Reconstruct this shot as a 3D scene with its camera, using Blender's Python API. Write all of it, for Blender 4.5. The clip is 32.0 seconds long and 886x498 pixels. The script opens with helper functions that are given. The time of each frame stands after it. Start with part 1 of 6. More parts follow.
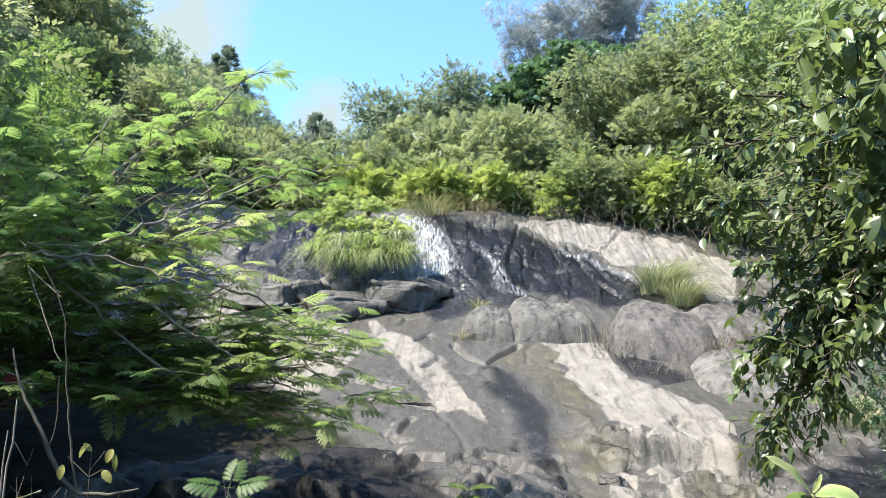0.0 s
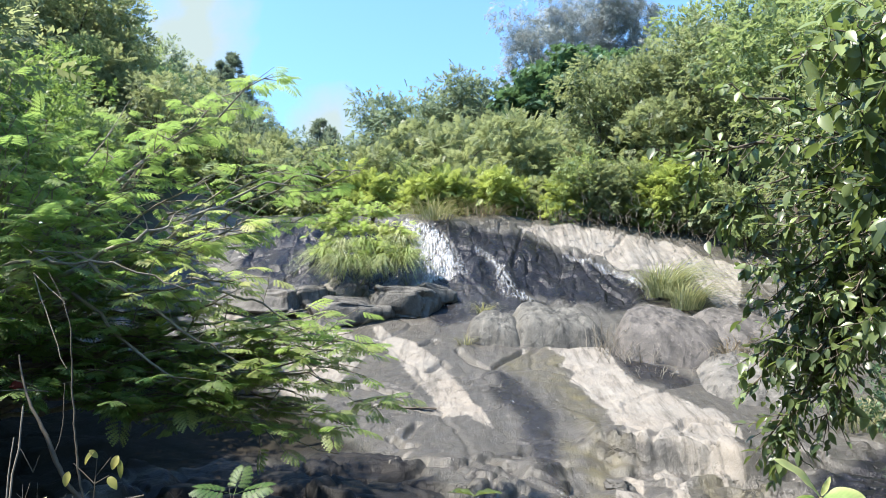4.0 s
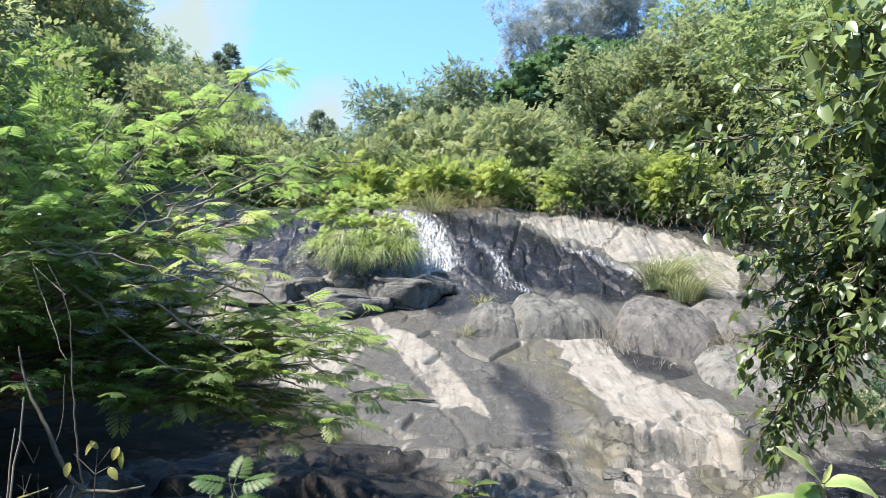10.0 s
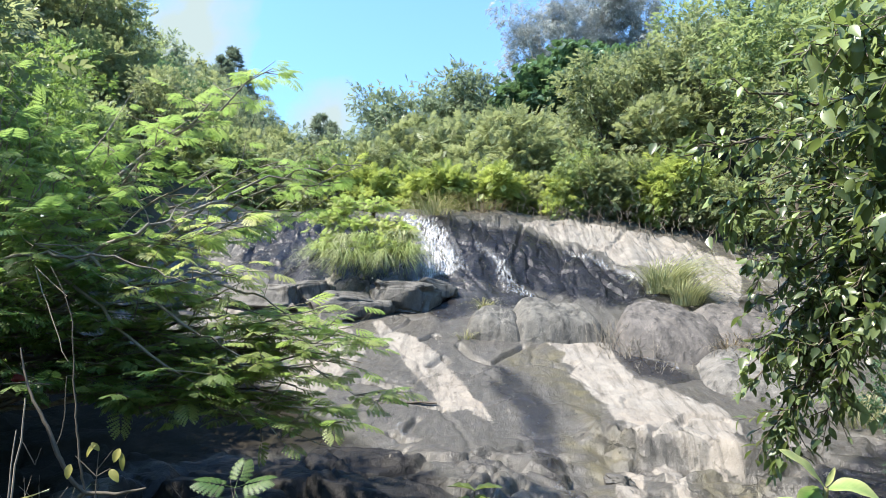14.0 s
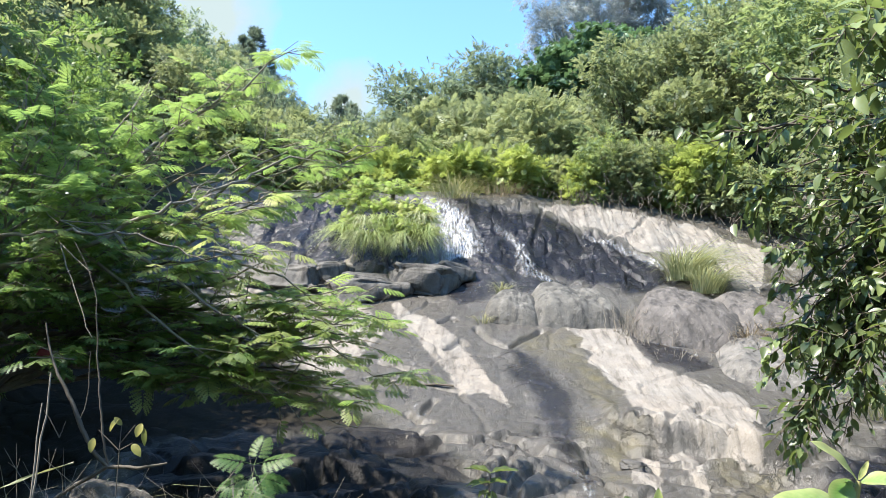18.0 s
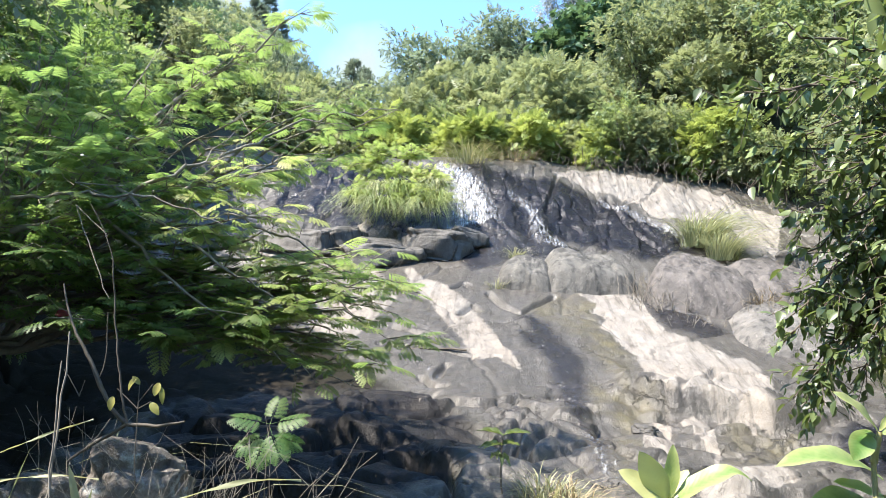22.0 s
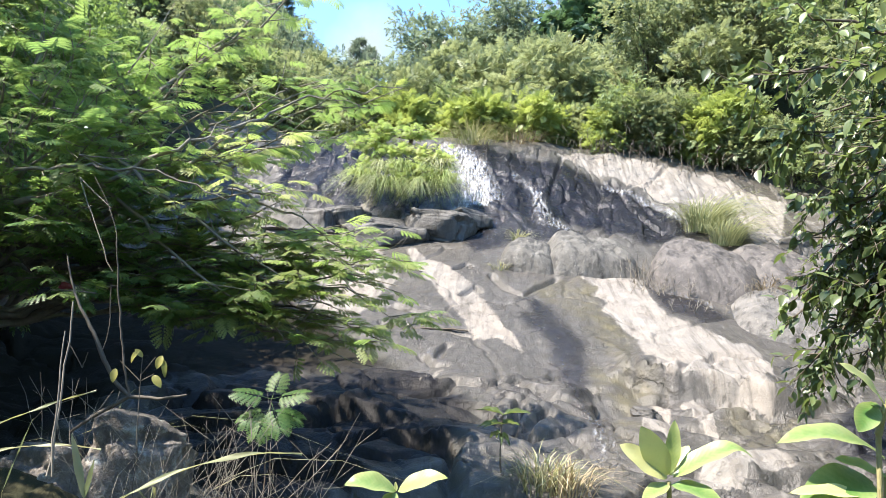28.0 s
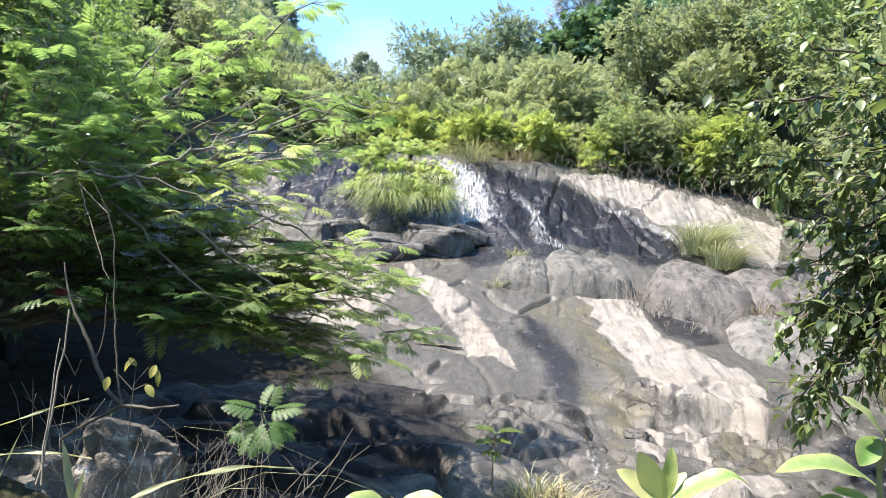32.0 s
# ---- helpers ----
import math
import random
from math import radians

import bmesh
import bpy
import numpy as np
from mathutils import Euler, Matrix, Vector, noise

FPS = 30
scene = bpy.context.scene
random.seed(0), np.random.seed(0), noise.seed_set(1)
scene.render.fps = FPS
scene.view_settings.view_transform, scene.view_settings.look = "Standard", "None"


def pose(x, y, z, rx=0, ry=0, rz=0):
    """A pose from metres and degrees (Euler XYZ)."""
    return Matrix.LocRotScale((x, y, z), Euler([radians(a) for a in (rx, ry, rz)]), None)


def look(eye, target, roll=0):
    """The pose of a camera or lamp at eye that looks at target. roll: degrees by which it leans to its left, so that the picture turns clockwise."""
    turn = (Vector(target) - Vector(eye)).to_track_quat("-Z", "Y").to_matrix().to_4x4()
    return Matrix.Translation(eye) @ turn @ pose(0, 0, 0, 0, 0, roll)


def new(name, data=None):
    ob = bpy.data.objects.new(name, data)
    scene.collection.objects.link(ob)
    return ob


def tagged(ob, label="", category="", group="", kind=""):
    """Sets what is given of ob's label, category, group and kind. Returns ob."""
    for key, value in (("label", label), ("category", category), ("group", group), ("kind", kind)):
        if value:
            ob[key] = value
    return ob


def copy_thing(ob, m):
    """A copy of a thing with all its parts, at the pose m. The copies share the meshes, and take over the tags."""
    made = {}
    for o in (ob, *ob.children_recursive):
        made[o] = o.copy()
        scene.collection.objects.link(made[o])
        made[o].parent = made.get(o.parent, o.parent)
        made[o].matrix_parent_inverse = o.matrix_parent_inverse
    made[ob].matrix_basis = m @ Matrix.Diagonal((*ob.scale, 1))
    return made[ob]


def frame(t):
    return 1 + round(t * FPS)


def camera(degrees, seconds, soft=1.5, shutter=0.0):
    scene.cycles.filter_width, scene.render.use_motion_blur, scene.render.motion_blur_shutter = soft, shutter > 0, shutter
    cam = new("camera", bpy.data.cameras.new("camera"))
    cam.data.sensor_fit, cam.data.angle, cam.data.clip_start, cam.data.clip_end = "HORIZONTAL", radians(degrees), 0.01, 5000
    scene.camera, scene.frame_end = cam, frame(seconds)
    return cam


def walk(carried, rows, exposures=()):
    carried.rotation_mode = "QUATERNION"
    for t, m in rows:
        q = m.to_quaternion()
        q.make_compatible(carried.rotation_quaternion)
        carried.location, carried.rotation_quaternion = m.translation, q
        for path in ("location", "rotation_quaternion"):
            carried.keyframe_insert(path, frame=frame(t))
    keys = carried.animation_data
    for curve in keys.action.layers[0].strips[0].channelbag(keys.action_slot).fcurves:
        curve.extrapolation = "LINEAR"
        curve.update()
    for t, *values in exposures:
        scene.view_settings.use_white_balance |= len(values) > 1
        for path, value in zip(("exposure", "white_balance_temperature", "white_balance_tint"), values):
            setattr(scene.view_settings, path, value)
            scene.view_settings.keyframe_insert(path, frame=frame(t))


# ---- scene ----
cam = camera(63.0, 32.0, soft=0.75)
PATH = [
    (0, (0.007, -0.002, 1.606), (0.033, 4.878, 2.693), 0.16),
    (0.5, (0.006, -0.004, 1.606), (0.013, 4.871, 2.716), -0.28),
    (1, (0.007, -0.001, 1.607), (0.053, 4.877, 2.704), -0.02),
    (1.5, (0.007, 0.002, 1.607), (0.028, 4.877, 2.716), 0.34),
    (2, (0.005, -0.001, 1.607), (0.042, 4.874, 2.722), 0.46),
    (2.5, (0.004, -0.002, 1.607), (0.030, 4.870, 2.729), 0.54),
    (3, (0.005, -0.001, 1.606), (0.047, 4.876, 2.707), 0.31),
    (3.5, (0.007, -0.001, 1.604), (0.011, 4.873, 2.720), 0.00),
    (5.5, (0.005, 0.002, 1.607), (-0.002, 4.873, 2.732), -0.17),
    (6, (0.005, 0.002, 1.607), (0.012, 4.874, 2.729), -0.31),
    (6.5, (0.004, 0.002, 1.607), (0.005, 4.874, 2.731), -0.44),
    (7, (0.003, 0.001, 1.608), (0.005, 4.871, 2.738), -0.17),
    (7.5, (0.002, -0.001, 1.608), (0.005, 4.872, 2.728), -0.05),
    (8, (0.003, -0.001, 1.607), (-0.008, 4.877, 2.702), -0.17),
    (8.5, (0.003, -0.002, 1.606), (0.005, 4.876, 2.706), -0.19),
    (9, (0.002, -0.001, 1.604), (0.002, 4.880, 2.690), -0.01),
    (9.5, (0.001, -0.001, 1.603), (-0.008, 4.881, 2.681), -0.22),
    (10, (-0.000, -0.002, 1.601), (0.009, 4.883, 2.668), -0.14),
    (10.5, (0.000, -0.002, 1.600), (0.009, 4.884, 2.661), -0.30),
    (11, (0.001, -0.000, 1.601), (0.021, 4.886, 2.659), -0.53),
    (11.5, (0.001, 0.000, 1.602), (0.014, 4.889, 2.652), -0.28),
    (12, (-0.000, -0.000, 1.601), (0.008, 4.882, 2.678), -0.18),
    (12.5, (-0.000, -0.001, 1.600), (0.002, 4.882, 2.677), -0.20),
    (13, (0.001, 0.000, 1.600), (0.001, 4.882, 2.682), -0.00),
    (13.5, (0.001, 0.000, 1.600), (0.002, 4.880, 2.689), 0.00),
    (14, (0.000, 0.000, 1.599), (-0.005, 4.880, 2.689), 0.09),
    (14.5, (0.000, 0.000, 1.599), (0.004, 4.883, 2.674), 0.02),
    (16.5, (-0.008, -0.001, 1.598), (-0.066, 4.889, 2.639), 0.89),
    (17, (-0.010, 0.000, 1.598), (-0.096, 4.896, 2.613), 0.96),
    (17.5, (-0.011, 0.005, 1.599), (-0.128, 4.905, 2.584), 1.07),
    (18, (-0.011, 0.009, 1.600), (-0.143, 4.911, 2.574), 1.32),
    (18.5, (-0.012, 0.012, 1.601), (-0.155, 4.912, 2.583), 1.24),
    (19, (-0.012, 0.014, 1.602), (-0.128, 4.919, 2.564), 1.40),
    (19.5, (-0.013, 0.014, 1.599), (-0.146, 4.927, 2.521), 1.16),
    (20, (-0.015, 0.012, 1.596), (-0.161, 4.932, 2.476), 1.00),
    (20.5, (-0.016, 0.013, 1.593), (-0.127, 4.943, 2.417), 2.16),
    (21, (-0.013, 0.013, 1.591), (-0.196, 4.945, 2.395), 1.94),
    (21.5, (-0.010, 0.016, 1.587), (-0.185, 4.950, 2.380), 1.40),
    (22, (-0.016, 0.021, 1.582), (-0.233, 4.961, 2.326), 1.72),
    (22.5, (-0.027, 0.024, 1.578), (-0.308, 4.965, 2.292), 3.25),
    (23, (-0.030, 0.023, 1.575), (-0.297, 4.967, 2.266), 2.82),
    (23.5, (-0.027, 0.023, 1.572), (-0.298, 4.973, 2.228), 2.56),
    (24, (-0.023, 0.026, 1.569), (-0.276, 4.977, 2.221), 2.16),
    (24.5, (-0.022, 0.027, 1.567), (-0.287, 4.981, 2.194), 2.38),
    (25, (-0.021, 0.029, 1.565), (-0.273, 4.985, 2.179), 2.07),
    (25.5, (-0.022, 0.031, 1.564), (-0.301, 4.989, 2.147), 2.35),
    (27.5, (-0.019, 0.030, 1.564), (-0.273, 4.988, 2.161), 2.45),
    (28, (-0.020, 0.029, 1.565), (-0.251, 4.985, 2.183), 2.71),
    (28.5, (-0.021, 0.027, 1.568), (-0.266, 4.975, 2.245), 3.26),
    (29, (-0.023, 0.027, 1.569), (-0.271, 4.975, 2.245), 3.36),
    (29.5, (-0.026, 0.025, 1.571), (-0.278, 4.967, 2.286), 4.32),
    (30, (-0.025, 0.021, 1.574), (-0.262, 4.962, 2.304), 3.72),
    (30.5, (-0.023, 0.019, 1.576), (-0.253, 4.951, 2.366), 2.92),
    (31, (-0.028, 0.021, 1.575), (-0.283, 4.957, 2.329), 4.15),
    (31.5, (-0.031, 0.023, 1.573), (-0.279, 4.960, 2.323), 4.30),
    (32, (-0.031, 0.025, 1.571), (-0.242, 4.968, 2.297), 4.28),
]
walk(cam, [(t, look(eye, target, roll)) for t, eye, target, roll in PATH], [(0, 1.72, 6500, 10), (16, 1.73, 6500, 10), (24, 1.98, 6600, 13), (32, 1.94, 6600, 13)])

# ---- light ----
SUN_TO = Vector((-0.52, -0.22, 0.82)).normalized()
sky_world = bpy.data.worlds.new("sky")
scene.world = sky_world
sky_world.use_nodes = True
wn = sky_world.node_tree
wn.nodes.clear()
sky_tex = wn.nodes.new("ShaderNodeTexSky")
sky_tex.sky_type = "NISHITA"
sky_tex.sun_disc = False
sky_tex.sun_elevation = math.asin(SUN_TO.z)
sky_tex.sun_rotation = math.atan2(SUN_TO.x, SUN_TO.y)
sky_tex.air_density, sky_tex.dust_density, sky_tex.ozone_density = 1.0, 0.0, 2.5
sky_bg = wn.nodes.new("ShaderNodeBackground")
sky_bg.inputs[1].default_value = 0.15
sky_out = wn.nodes.new("ShaderNodeOutputWorld")
sky_hue = wn.nodes.new("ShaderNodeMix")
sky_hue.data_type, sky_hue.blend_type = "RGBA", "MULTIPLY"
sky_hue.inputs[0].default_value = 1.0
sky_hue.inputs[7].default_value = (0.72, 0.91, 1.0, 1)
wn.links.new(sky_tex.outputs[0], sky_hue.inputs[6])
wn.links.new(sky_hue.outputs[2], sky_bg.inputs[0])
wn.links.new(sky_bg.outputs[0], sky_out.inputs[0])
sun = new("sun", bpy.data.lights.new("sun", "SUN"))
sun.data.energy, sun.data.angle, sun.data.color = 5.0, radians(0.55), (1.0, 0.94, 0.84)
sun.matrix_world = look((0, 0, 60), Vector((0, 0, 60)) - SUN_TO)


# ---- numeric noise ----
def value_noise(x, y, seed):
    xi, yi = np.floor(x).astype(np.int64), np.floor(y).astype(np.int64)
    fx, fy = x - xi, y - yi
    fx, fy = fx * fx * fx * (fx * (fx * 6 - 15) + 10), fy * fy * fy * (fy * (fy * 6 - 15) + 10)

    def h(a, b):
        n = (a * 374761393 + b * 668265263 + seed * 974711) & 0x7FFFFFFF
        n = ((n ^ (n >> 13)) * 1274126177) & 0x7FFFFFFF
        return ((n ^ (n >> 16)) & 0xFFFF) / 65535.0

    a, b, c, d = h(xi, yi), h(xi + 1, yi), h(xi, yi + 1), h(xi + 1, yi + 1)
    return (a + (b - a) * fx) * (1 - fy) + (c + (d - c) * fx) * fy - 0.5


def fbm(x, y, seed, octaves=4, gain=0.5):
    s, amp = 0.0, 1.0
    for o in range(octaves):
        s = s + amp * value_noise(x * 2 ** o + 13.7 * o, y * 2 ** o - 7.1 * o, seed + o)
        amp *= gain
    return s


def step(a, b, x):
    t = np.clip((x - a) / (b - a), 0, 1)
    return t * t * (3 - 2 * t)


def dist_line(x, y, pts):
    """Distance from (x, y) to a polyline."""
    best = np.full(np.shape(x), 1e9)
    for (ax, ay), (bx, by) in zip(pts[:-1], pts[1:]):
        dx, dy = bx - ax, by - ay
        t = np.clip(((x - ax) * dx + (y - ay) * dy) / (dx * dx + dy * dy), 0, 1)
        best = np.minimum(best, np.hypot(x - ax - t * dx, y - ay - t * dy))
    return best


def inside(x, y, pts, soft):
    """1 inside a polygon, 0 outside, over a soft edge."""
    odd = np.zeros(np.shape(x), bool)
    for (ax, ay), (bx, by) in zip(pts, pts[1:] + pts[:1]):
        if ay != by:
            odd ^= ((ay > y) != (by > y)) & (x < (bx - ax) * (y - ay) / (by - ay) + ax)
    d = dist_line(x, y, pts + pts[:1])
    return step(-soft, soft, np.where(odd, d, -d))


# ---- the lie of the land ----
PROFILE = [(-3000, -20), (-60, -2), (0, -0.05), (3, 0.1), (4, 0.24), (5.5, 0.50), (7, 0.84), (8.3, 1.16), (9.5, 1.6), (11, 2.22), (12, 2.68),
           (12.9, 3.12), (14.4, 4.1), (15.6, 5.2), (16.8, 6.2), (17.6, 6.56), (19, 6.8), (22, 7.3), (30, 9.4), (45, 12.8),
           (70, 18), (140, 28), (4000, 60)]
PY, PZ = (np.array(v, float) for v in zip(*PROFILE))


def base_height(x, y):
    m = 0.35
    z = sum(np.interp(y + d, PY, PZ) for d in (-m, 0, m)) / 3
    xv = -0.12 * np.clip(y, 0, 60)
    side = np.abs(x - xv)
    up = step(15, 24, y)
    right = np.maximum(0, x - xv - 4.5)
    left = np.maximum(0, xv - x - 4.5)
    far = 1 + 0.03 * np.clip(y - 25, 0, 45)
    z = z + up * far * (0.52 * np.minimum(right, 10) + 0.50 * np.minimum(left, 8)) * (1 - step(70, 200, y))
    # banks beside the lower slab
    low = step(2, 6, y) * (1 - up)
    z = z + low * (0.55 * np.clip(-x - 5.0, 0, 12) + 0.5 * np.clip(x - 6.8, 0, 12))
    z = z + 0.5 * np.exp(-((x + 2.7) / 1.3) ** 2 - ((y - 3.7) / 0.9) ** 2)
    # the crest falls away towards the dry side
    z = z - 0.15 * np.clip(x - 1.6, 0, 6.5) * step(13.2, 17, y) * (1 - step(19, 23, y))
    return z


LEDGE_RIGHT = [(1.74, 8.35), (2.12, 8.08), (2.23, 8.04), (2.55, 8.02), (2.88, 7.79), (3.05, 7.62)]
CRACK_A = [(-1.43, 10.51), (-1.19, 10.64), (-0.86, 10.39), (-0.56, 10.14)]
CRACK_B = [(-1.29, 10.08), (-0.85, 9.81), (-0.42, 9.69), (-0.04, 9.55)]
CRACK_C = [(-0.36, 12.18), (-0.18, 12.37), (-0.12, 12.26)]
CRACK_D = [(-0.21, 11.13), (-0.02, 11.52), (0.06, 11.32)]
CRACK_E = [(0.72, 11.14), (0.97, 11.52), (1.31, 11.92)]
CRACK_F = [(-1.69, 13.05), (-1.64, 13.93), (-1.62, 14.28)]
CRACK_G = [(0.24, 11.99), (0.46, 11.51), (0.72, 11.14)]
CRACK_H = [(1.79, 11.29), (2, 11.24)]
CRACK_I = [(-0.43, 8.78), (-0.39, 9.02), (-0.33, 9.18)]
CRACK_J = [(-0.63, 8.8), (-0.46, 8.5), (-0.33, 8.48)]
CRACK_K = [(-0.99, 7.22), (-0.9, 7.26), (-0.75, 7.39)]
CRACK_L = [(0.44, 6.41), (0.55, 6.69), (0.72, 6.91)]
CRACK_M = [(0.29, 6.33), (0.41, 6.82), (0.47, 7.02)]
CRACK_N = [(-0.34, 5.89), (-0.13, 5.98), (0.05, 5.97)]
CRACK_O = [(-0.28, 5.58), (-0.16, 5.64), (-0.07, 5.66)]
CRACK_P = [(-1.21, 6.51), (-1, 6.19), (-0.86, 6.35), (-0.61, 6.51)]
CRACK_Q = [(1.99, 8.29), (2.27, 8.19), (3.05, 9.34), (3.51, 9.28)]
CRACK_R = [(2.68, 8.21), (2.77, 8.08), (2.86, 8.01)]
CRACK_S = [(1.87, 16.54), (1.56, 15.32), (1.49, 15.03)]
CRACK_T = [(2.91, 15.86), (3.14, 14.76), (3.55, 14.08)]
CRACKS = [CRACK_A, CRACK_B, CRACK_C, CRACK_D, CRACK_E, CRACK_F, CRACK_G, CRACK_H, CRACK_I, CRACK_J, CRACK_K, CRACK_L, CRACK_M, CRACK_N, CRACK_O, CRACK_P, CRACK_Q, CRACK_R, CRACK_S, CRACK_T]


def rock_mask(x, y):
    wob = 0.7 * fbm(x * 0.6, y * 0.6, 5)
    a = step(-6.4, -5.4, x + wob) * (1 - step(8.6, 9.6, x + wob)) * step(1.5, 2.5, y + wob) * (1 - step(18.0, 18.8, y + wob * 0.6 + 0.05 * np.clip(x, 0, 9)))
    return a


def cells(x, y, seed):
    """Broken plates: a random value, a slope and the distance to the nearest joint for each point."""
    xi, yi = np.floor(x).astype(np.int64), np.floor(y).astype(np.int64)
    f1, f2 = np.full(np.shape(x), 9.0), np.full(np.shape(x), 9.0)
    best = [np.zeros(np.shape(x)) for _ in range(4)]
    for ox in (-1, 0, 1):
        for oy in (-1, 0, 1):
            cx, cy = xi + ox, yi + oy

            def h(k):
                n = (cx * 73856093 ^ cy * 19349663 ^ (seed + k) * 83492791) & 0x7FFFFFFF
                n = ((n ^ (n >> 13)) * 1274126177) & 0x7FFFFFFF
                return ((n ^ (n >> 16)) & 0xFFFF) / 65535.0

            dx, dy = cx + h(1) - x, cy + h(2) - y
            d = np.hypot(dx, dy)
            closer = d < f1
            f2 = np.where(closer, f1, np.minimum(f2, d))
            f1 = np.where(closer, d, f1)
            for i, v in enumerate((h(3), (h(4) - 0.5) * dx + (h(5) - 0.5) * dy)):
                best[i] = np.where(closer, v, best[i])
    return best[0] - 0.5, best[1], f2 - f1


def height(x, y):
    z = base_height(x, y)
    rock = rock_mask(x, y)
    low = 1 - step(7.6, 9.2, y + 0.9 * fbm(x * 0.8, y * 0.8, 31) - 0.25 * np.clip(x - 1.5, 0, 3))
    # broad swells running down the slope and finer relief
    z = z + rock * (0.20 * fbm(x * 0.5, y * 0.2, 11, 2) + 0.06 * fbm(x * 1.5, y * 0.7, 12, 4) + 0.014 * fbm(x * 6, y * 5, 14, 4, 0.6))
    wx, wy = x + 0.25 * fbm(x * 1.3, y * 1.3, 15, 3), y + 0.25 * fbm(x * 1.3, y * 1.3, 16, 3)
    # plates of the slab, with thin joints
    r, s, e = cells(wx * 0.45 + wy * 0.12, wy * 0.55, 3)
    z = z + rock * (0.035 * r + 0.05 * s - 0.035 * (1 - step(0.0, 0.05, e)))
    # broken ribs at the foot
    r, s, e = cells(wx * 0.8 - wy * 0.55, wy * 1.5 + wx * 0.25, 7)
    r2, s2, e2 = cells(wx * 2.0 + wy * 0.9, wy * 3.4, 9)
    z = z + rock * low * (0.20 * r * step(0.0, 0.16, e) + 0.26 * s - 0.05 * (1 - step(0.0, 0.12, e)) + 0.07 * r2 * step(0.0, 0.2, e2) + 0.09 * s2 - 0.03 * (1 - step(0.0, 0.14, e2)))
    # the steep face of the fall, split by upright joints
    face = step(13.4, 14.2, y) * (1 - step(16.6, 17.4, y))
    r, s, e = cells(wx * 1.5, wy * 0.6, 21)
    r2, s2, e2 = cells(wx * 4.5, wy * 2.2, 25)
    z = z + rock * face * (0.09 * r + 0.11 * s + 0.045 * r2 + 0.07 * s2 - 0.04 * (1 - step(0.0, 0.06, e)) + 0.12 * fbm(x * 1.6, y * 0.5, 41, 3))
    z = z + (1 - rock) * (0.35 * fbm(x * 0.3, y * 0.3, 61, 4))
    # a low riser along the foot of the pale slab
    d = np.interp(x, [p[0] for p in LEDGE_RIGHT], [p[1] for p in LEDGE_RIGHT])
    onx = step(LEDGE_RIGHT[0][0] - 0.3, LEDGE_RIGHT[0][0] + 0.2, x) * (1 - step(LEDGE_RIGHT[-1][0], LEDGE_RIGHT[-1][0] + 0.6, x))
    dd = y - d + 0.10 * fbm(x * 0.9, y * 0.9, 71, 3)
    z = z + rock * onx * 0.20 * (step(-0.06, 0.08, dd) * (1 - step(0.2, 1.3, dd)) - 0.6 * step(-1.2, -0.2, dd) * (1 - step(-0.06, 0.08, dd)))
    for pts in CRACKS:
        z = z - 0.09 * rock * (1 - step(0.02, 0.075, dist_line(x, y, pts) + 0.02 * fbm(x * 4, y * 4, 77)))
    return z


def ground_at(x, y):
    return float(height(np.array([float(x)]), np.array([float(y)]))[0])

# ---- mesh tools ----
def mesh_np(name, V, faces, material, smooth=False, tone=None, attrs=None):
    """A mesh from vertex rows and arrays of faces, all quads or all triangles in each array."""
    me = bpy.data.meshes.new(name)
    V = np.asarray(V, np.float32)
    faces = [np.asarray(f, np.int32) for f in (faces if isinstance(faces, list) else [faces])]
    loops = np.concatenate([f.ravel() for f in faces])
    sizes = np.concatenate([np.full(len(f), f.shape[1], np.int32) for f in faces])
    me.vertices.add(len(V))
    me.vertices.foreach_set("co", V.ravel())
    me.loops.add(len(loops))
    me.loops.foreach_set("vertex_index", loops)
    me.polygons.add(len(sizes))
    me.polygons.foreach_set("loop_start", np.concatenate([[0], np.cumsum(sizes)[:-1]]).astype(np.int32))
    if smooth:
        me.polygons.foreach_set("use_smooth", np.ones(len(sizes), bool))
    me.materials.append(material)
    attrs = dict(attrs or {})
    if tone is not None:
        attrs["tone"] = tone
    for key, values in attrs.items():
        a = me.attributes.new(key, "FLOAT", "POINT")
        a.data.foreach_set("value", np.asarray(values, np.float32))
    me.update(calc_edges=True)
    return me


def part(name, me, parent, label=""):
    ob = new(name, me)
    ob.parent = parent
    return tagged(ob, label)


def thing(name, at, label, category, group="", kind=""):
    ob = new(name)
    ob.empty_display_size = 0.1
    ob.location = at
    return tagged(ob, label, category, group, kind)


def unit(v):
    v = np.asarray(v, float)
    return v / (np.linalg.norm(v, axis=-1, keepdims=True) + 1e-9)


def place(TV, TF, pos, along, up, scale):
    """Copies of a small template: its y axis along, its z axis near up."""
    y = unit(along)
    x = unit(np.cross(y, up))
    z = np.cross(x, y)
    s = np.asarray(scale, float).reshape(-1, 1, 1)
    V = (TV[None, :, 0:1] * x[:, None] + TV[None, :, 1:2] * y[:, None] + TV[None, :, 2:3] * z[:, None]) * s + np.asarray(pos)[:, None]
    F = TF[None] + (np.arange(len(V)) * len(TV))[:, None, None]
    return V.reshape(-1, 3), F.reshape(-1, TF.shape[1])


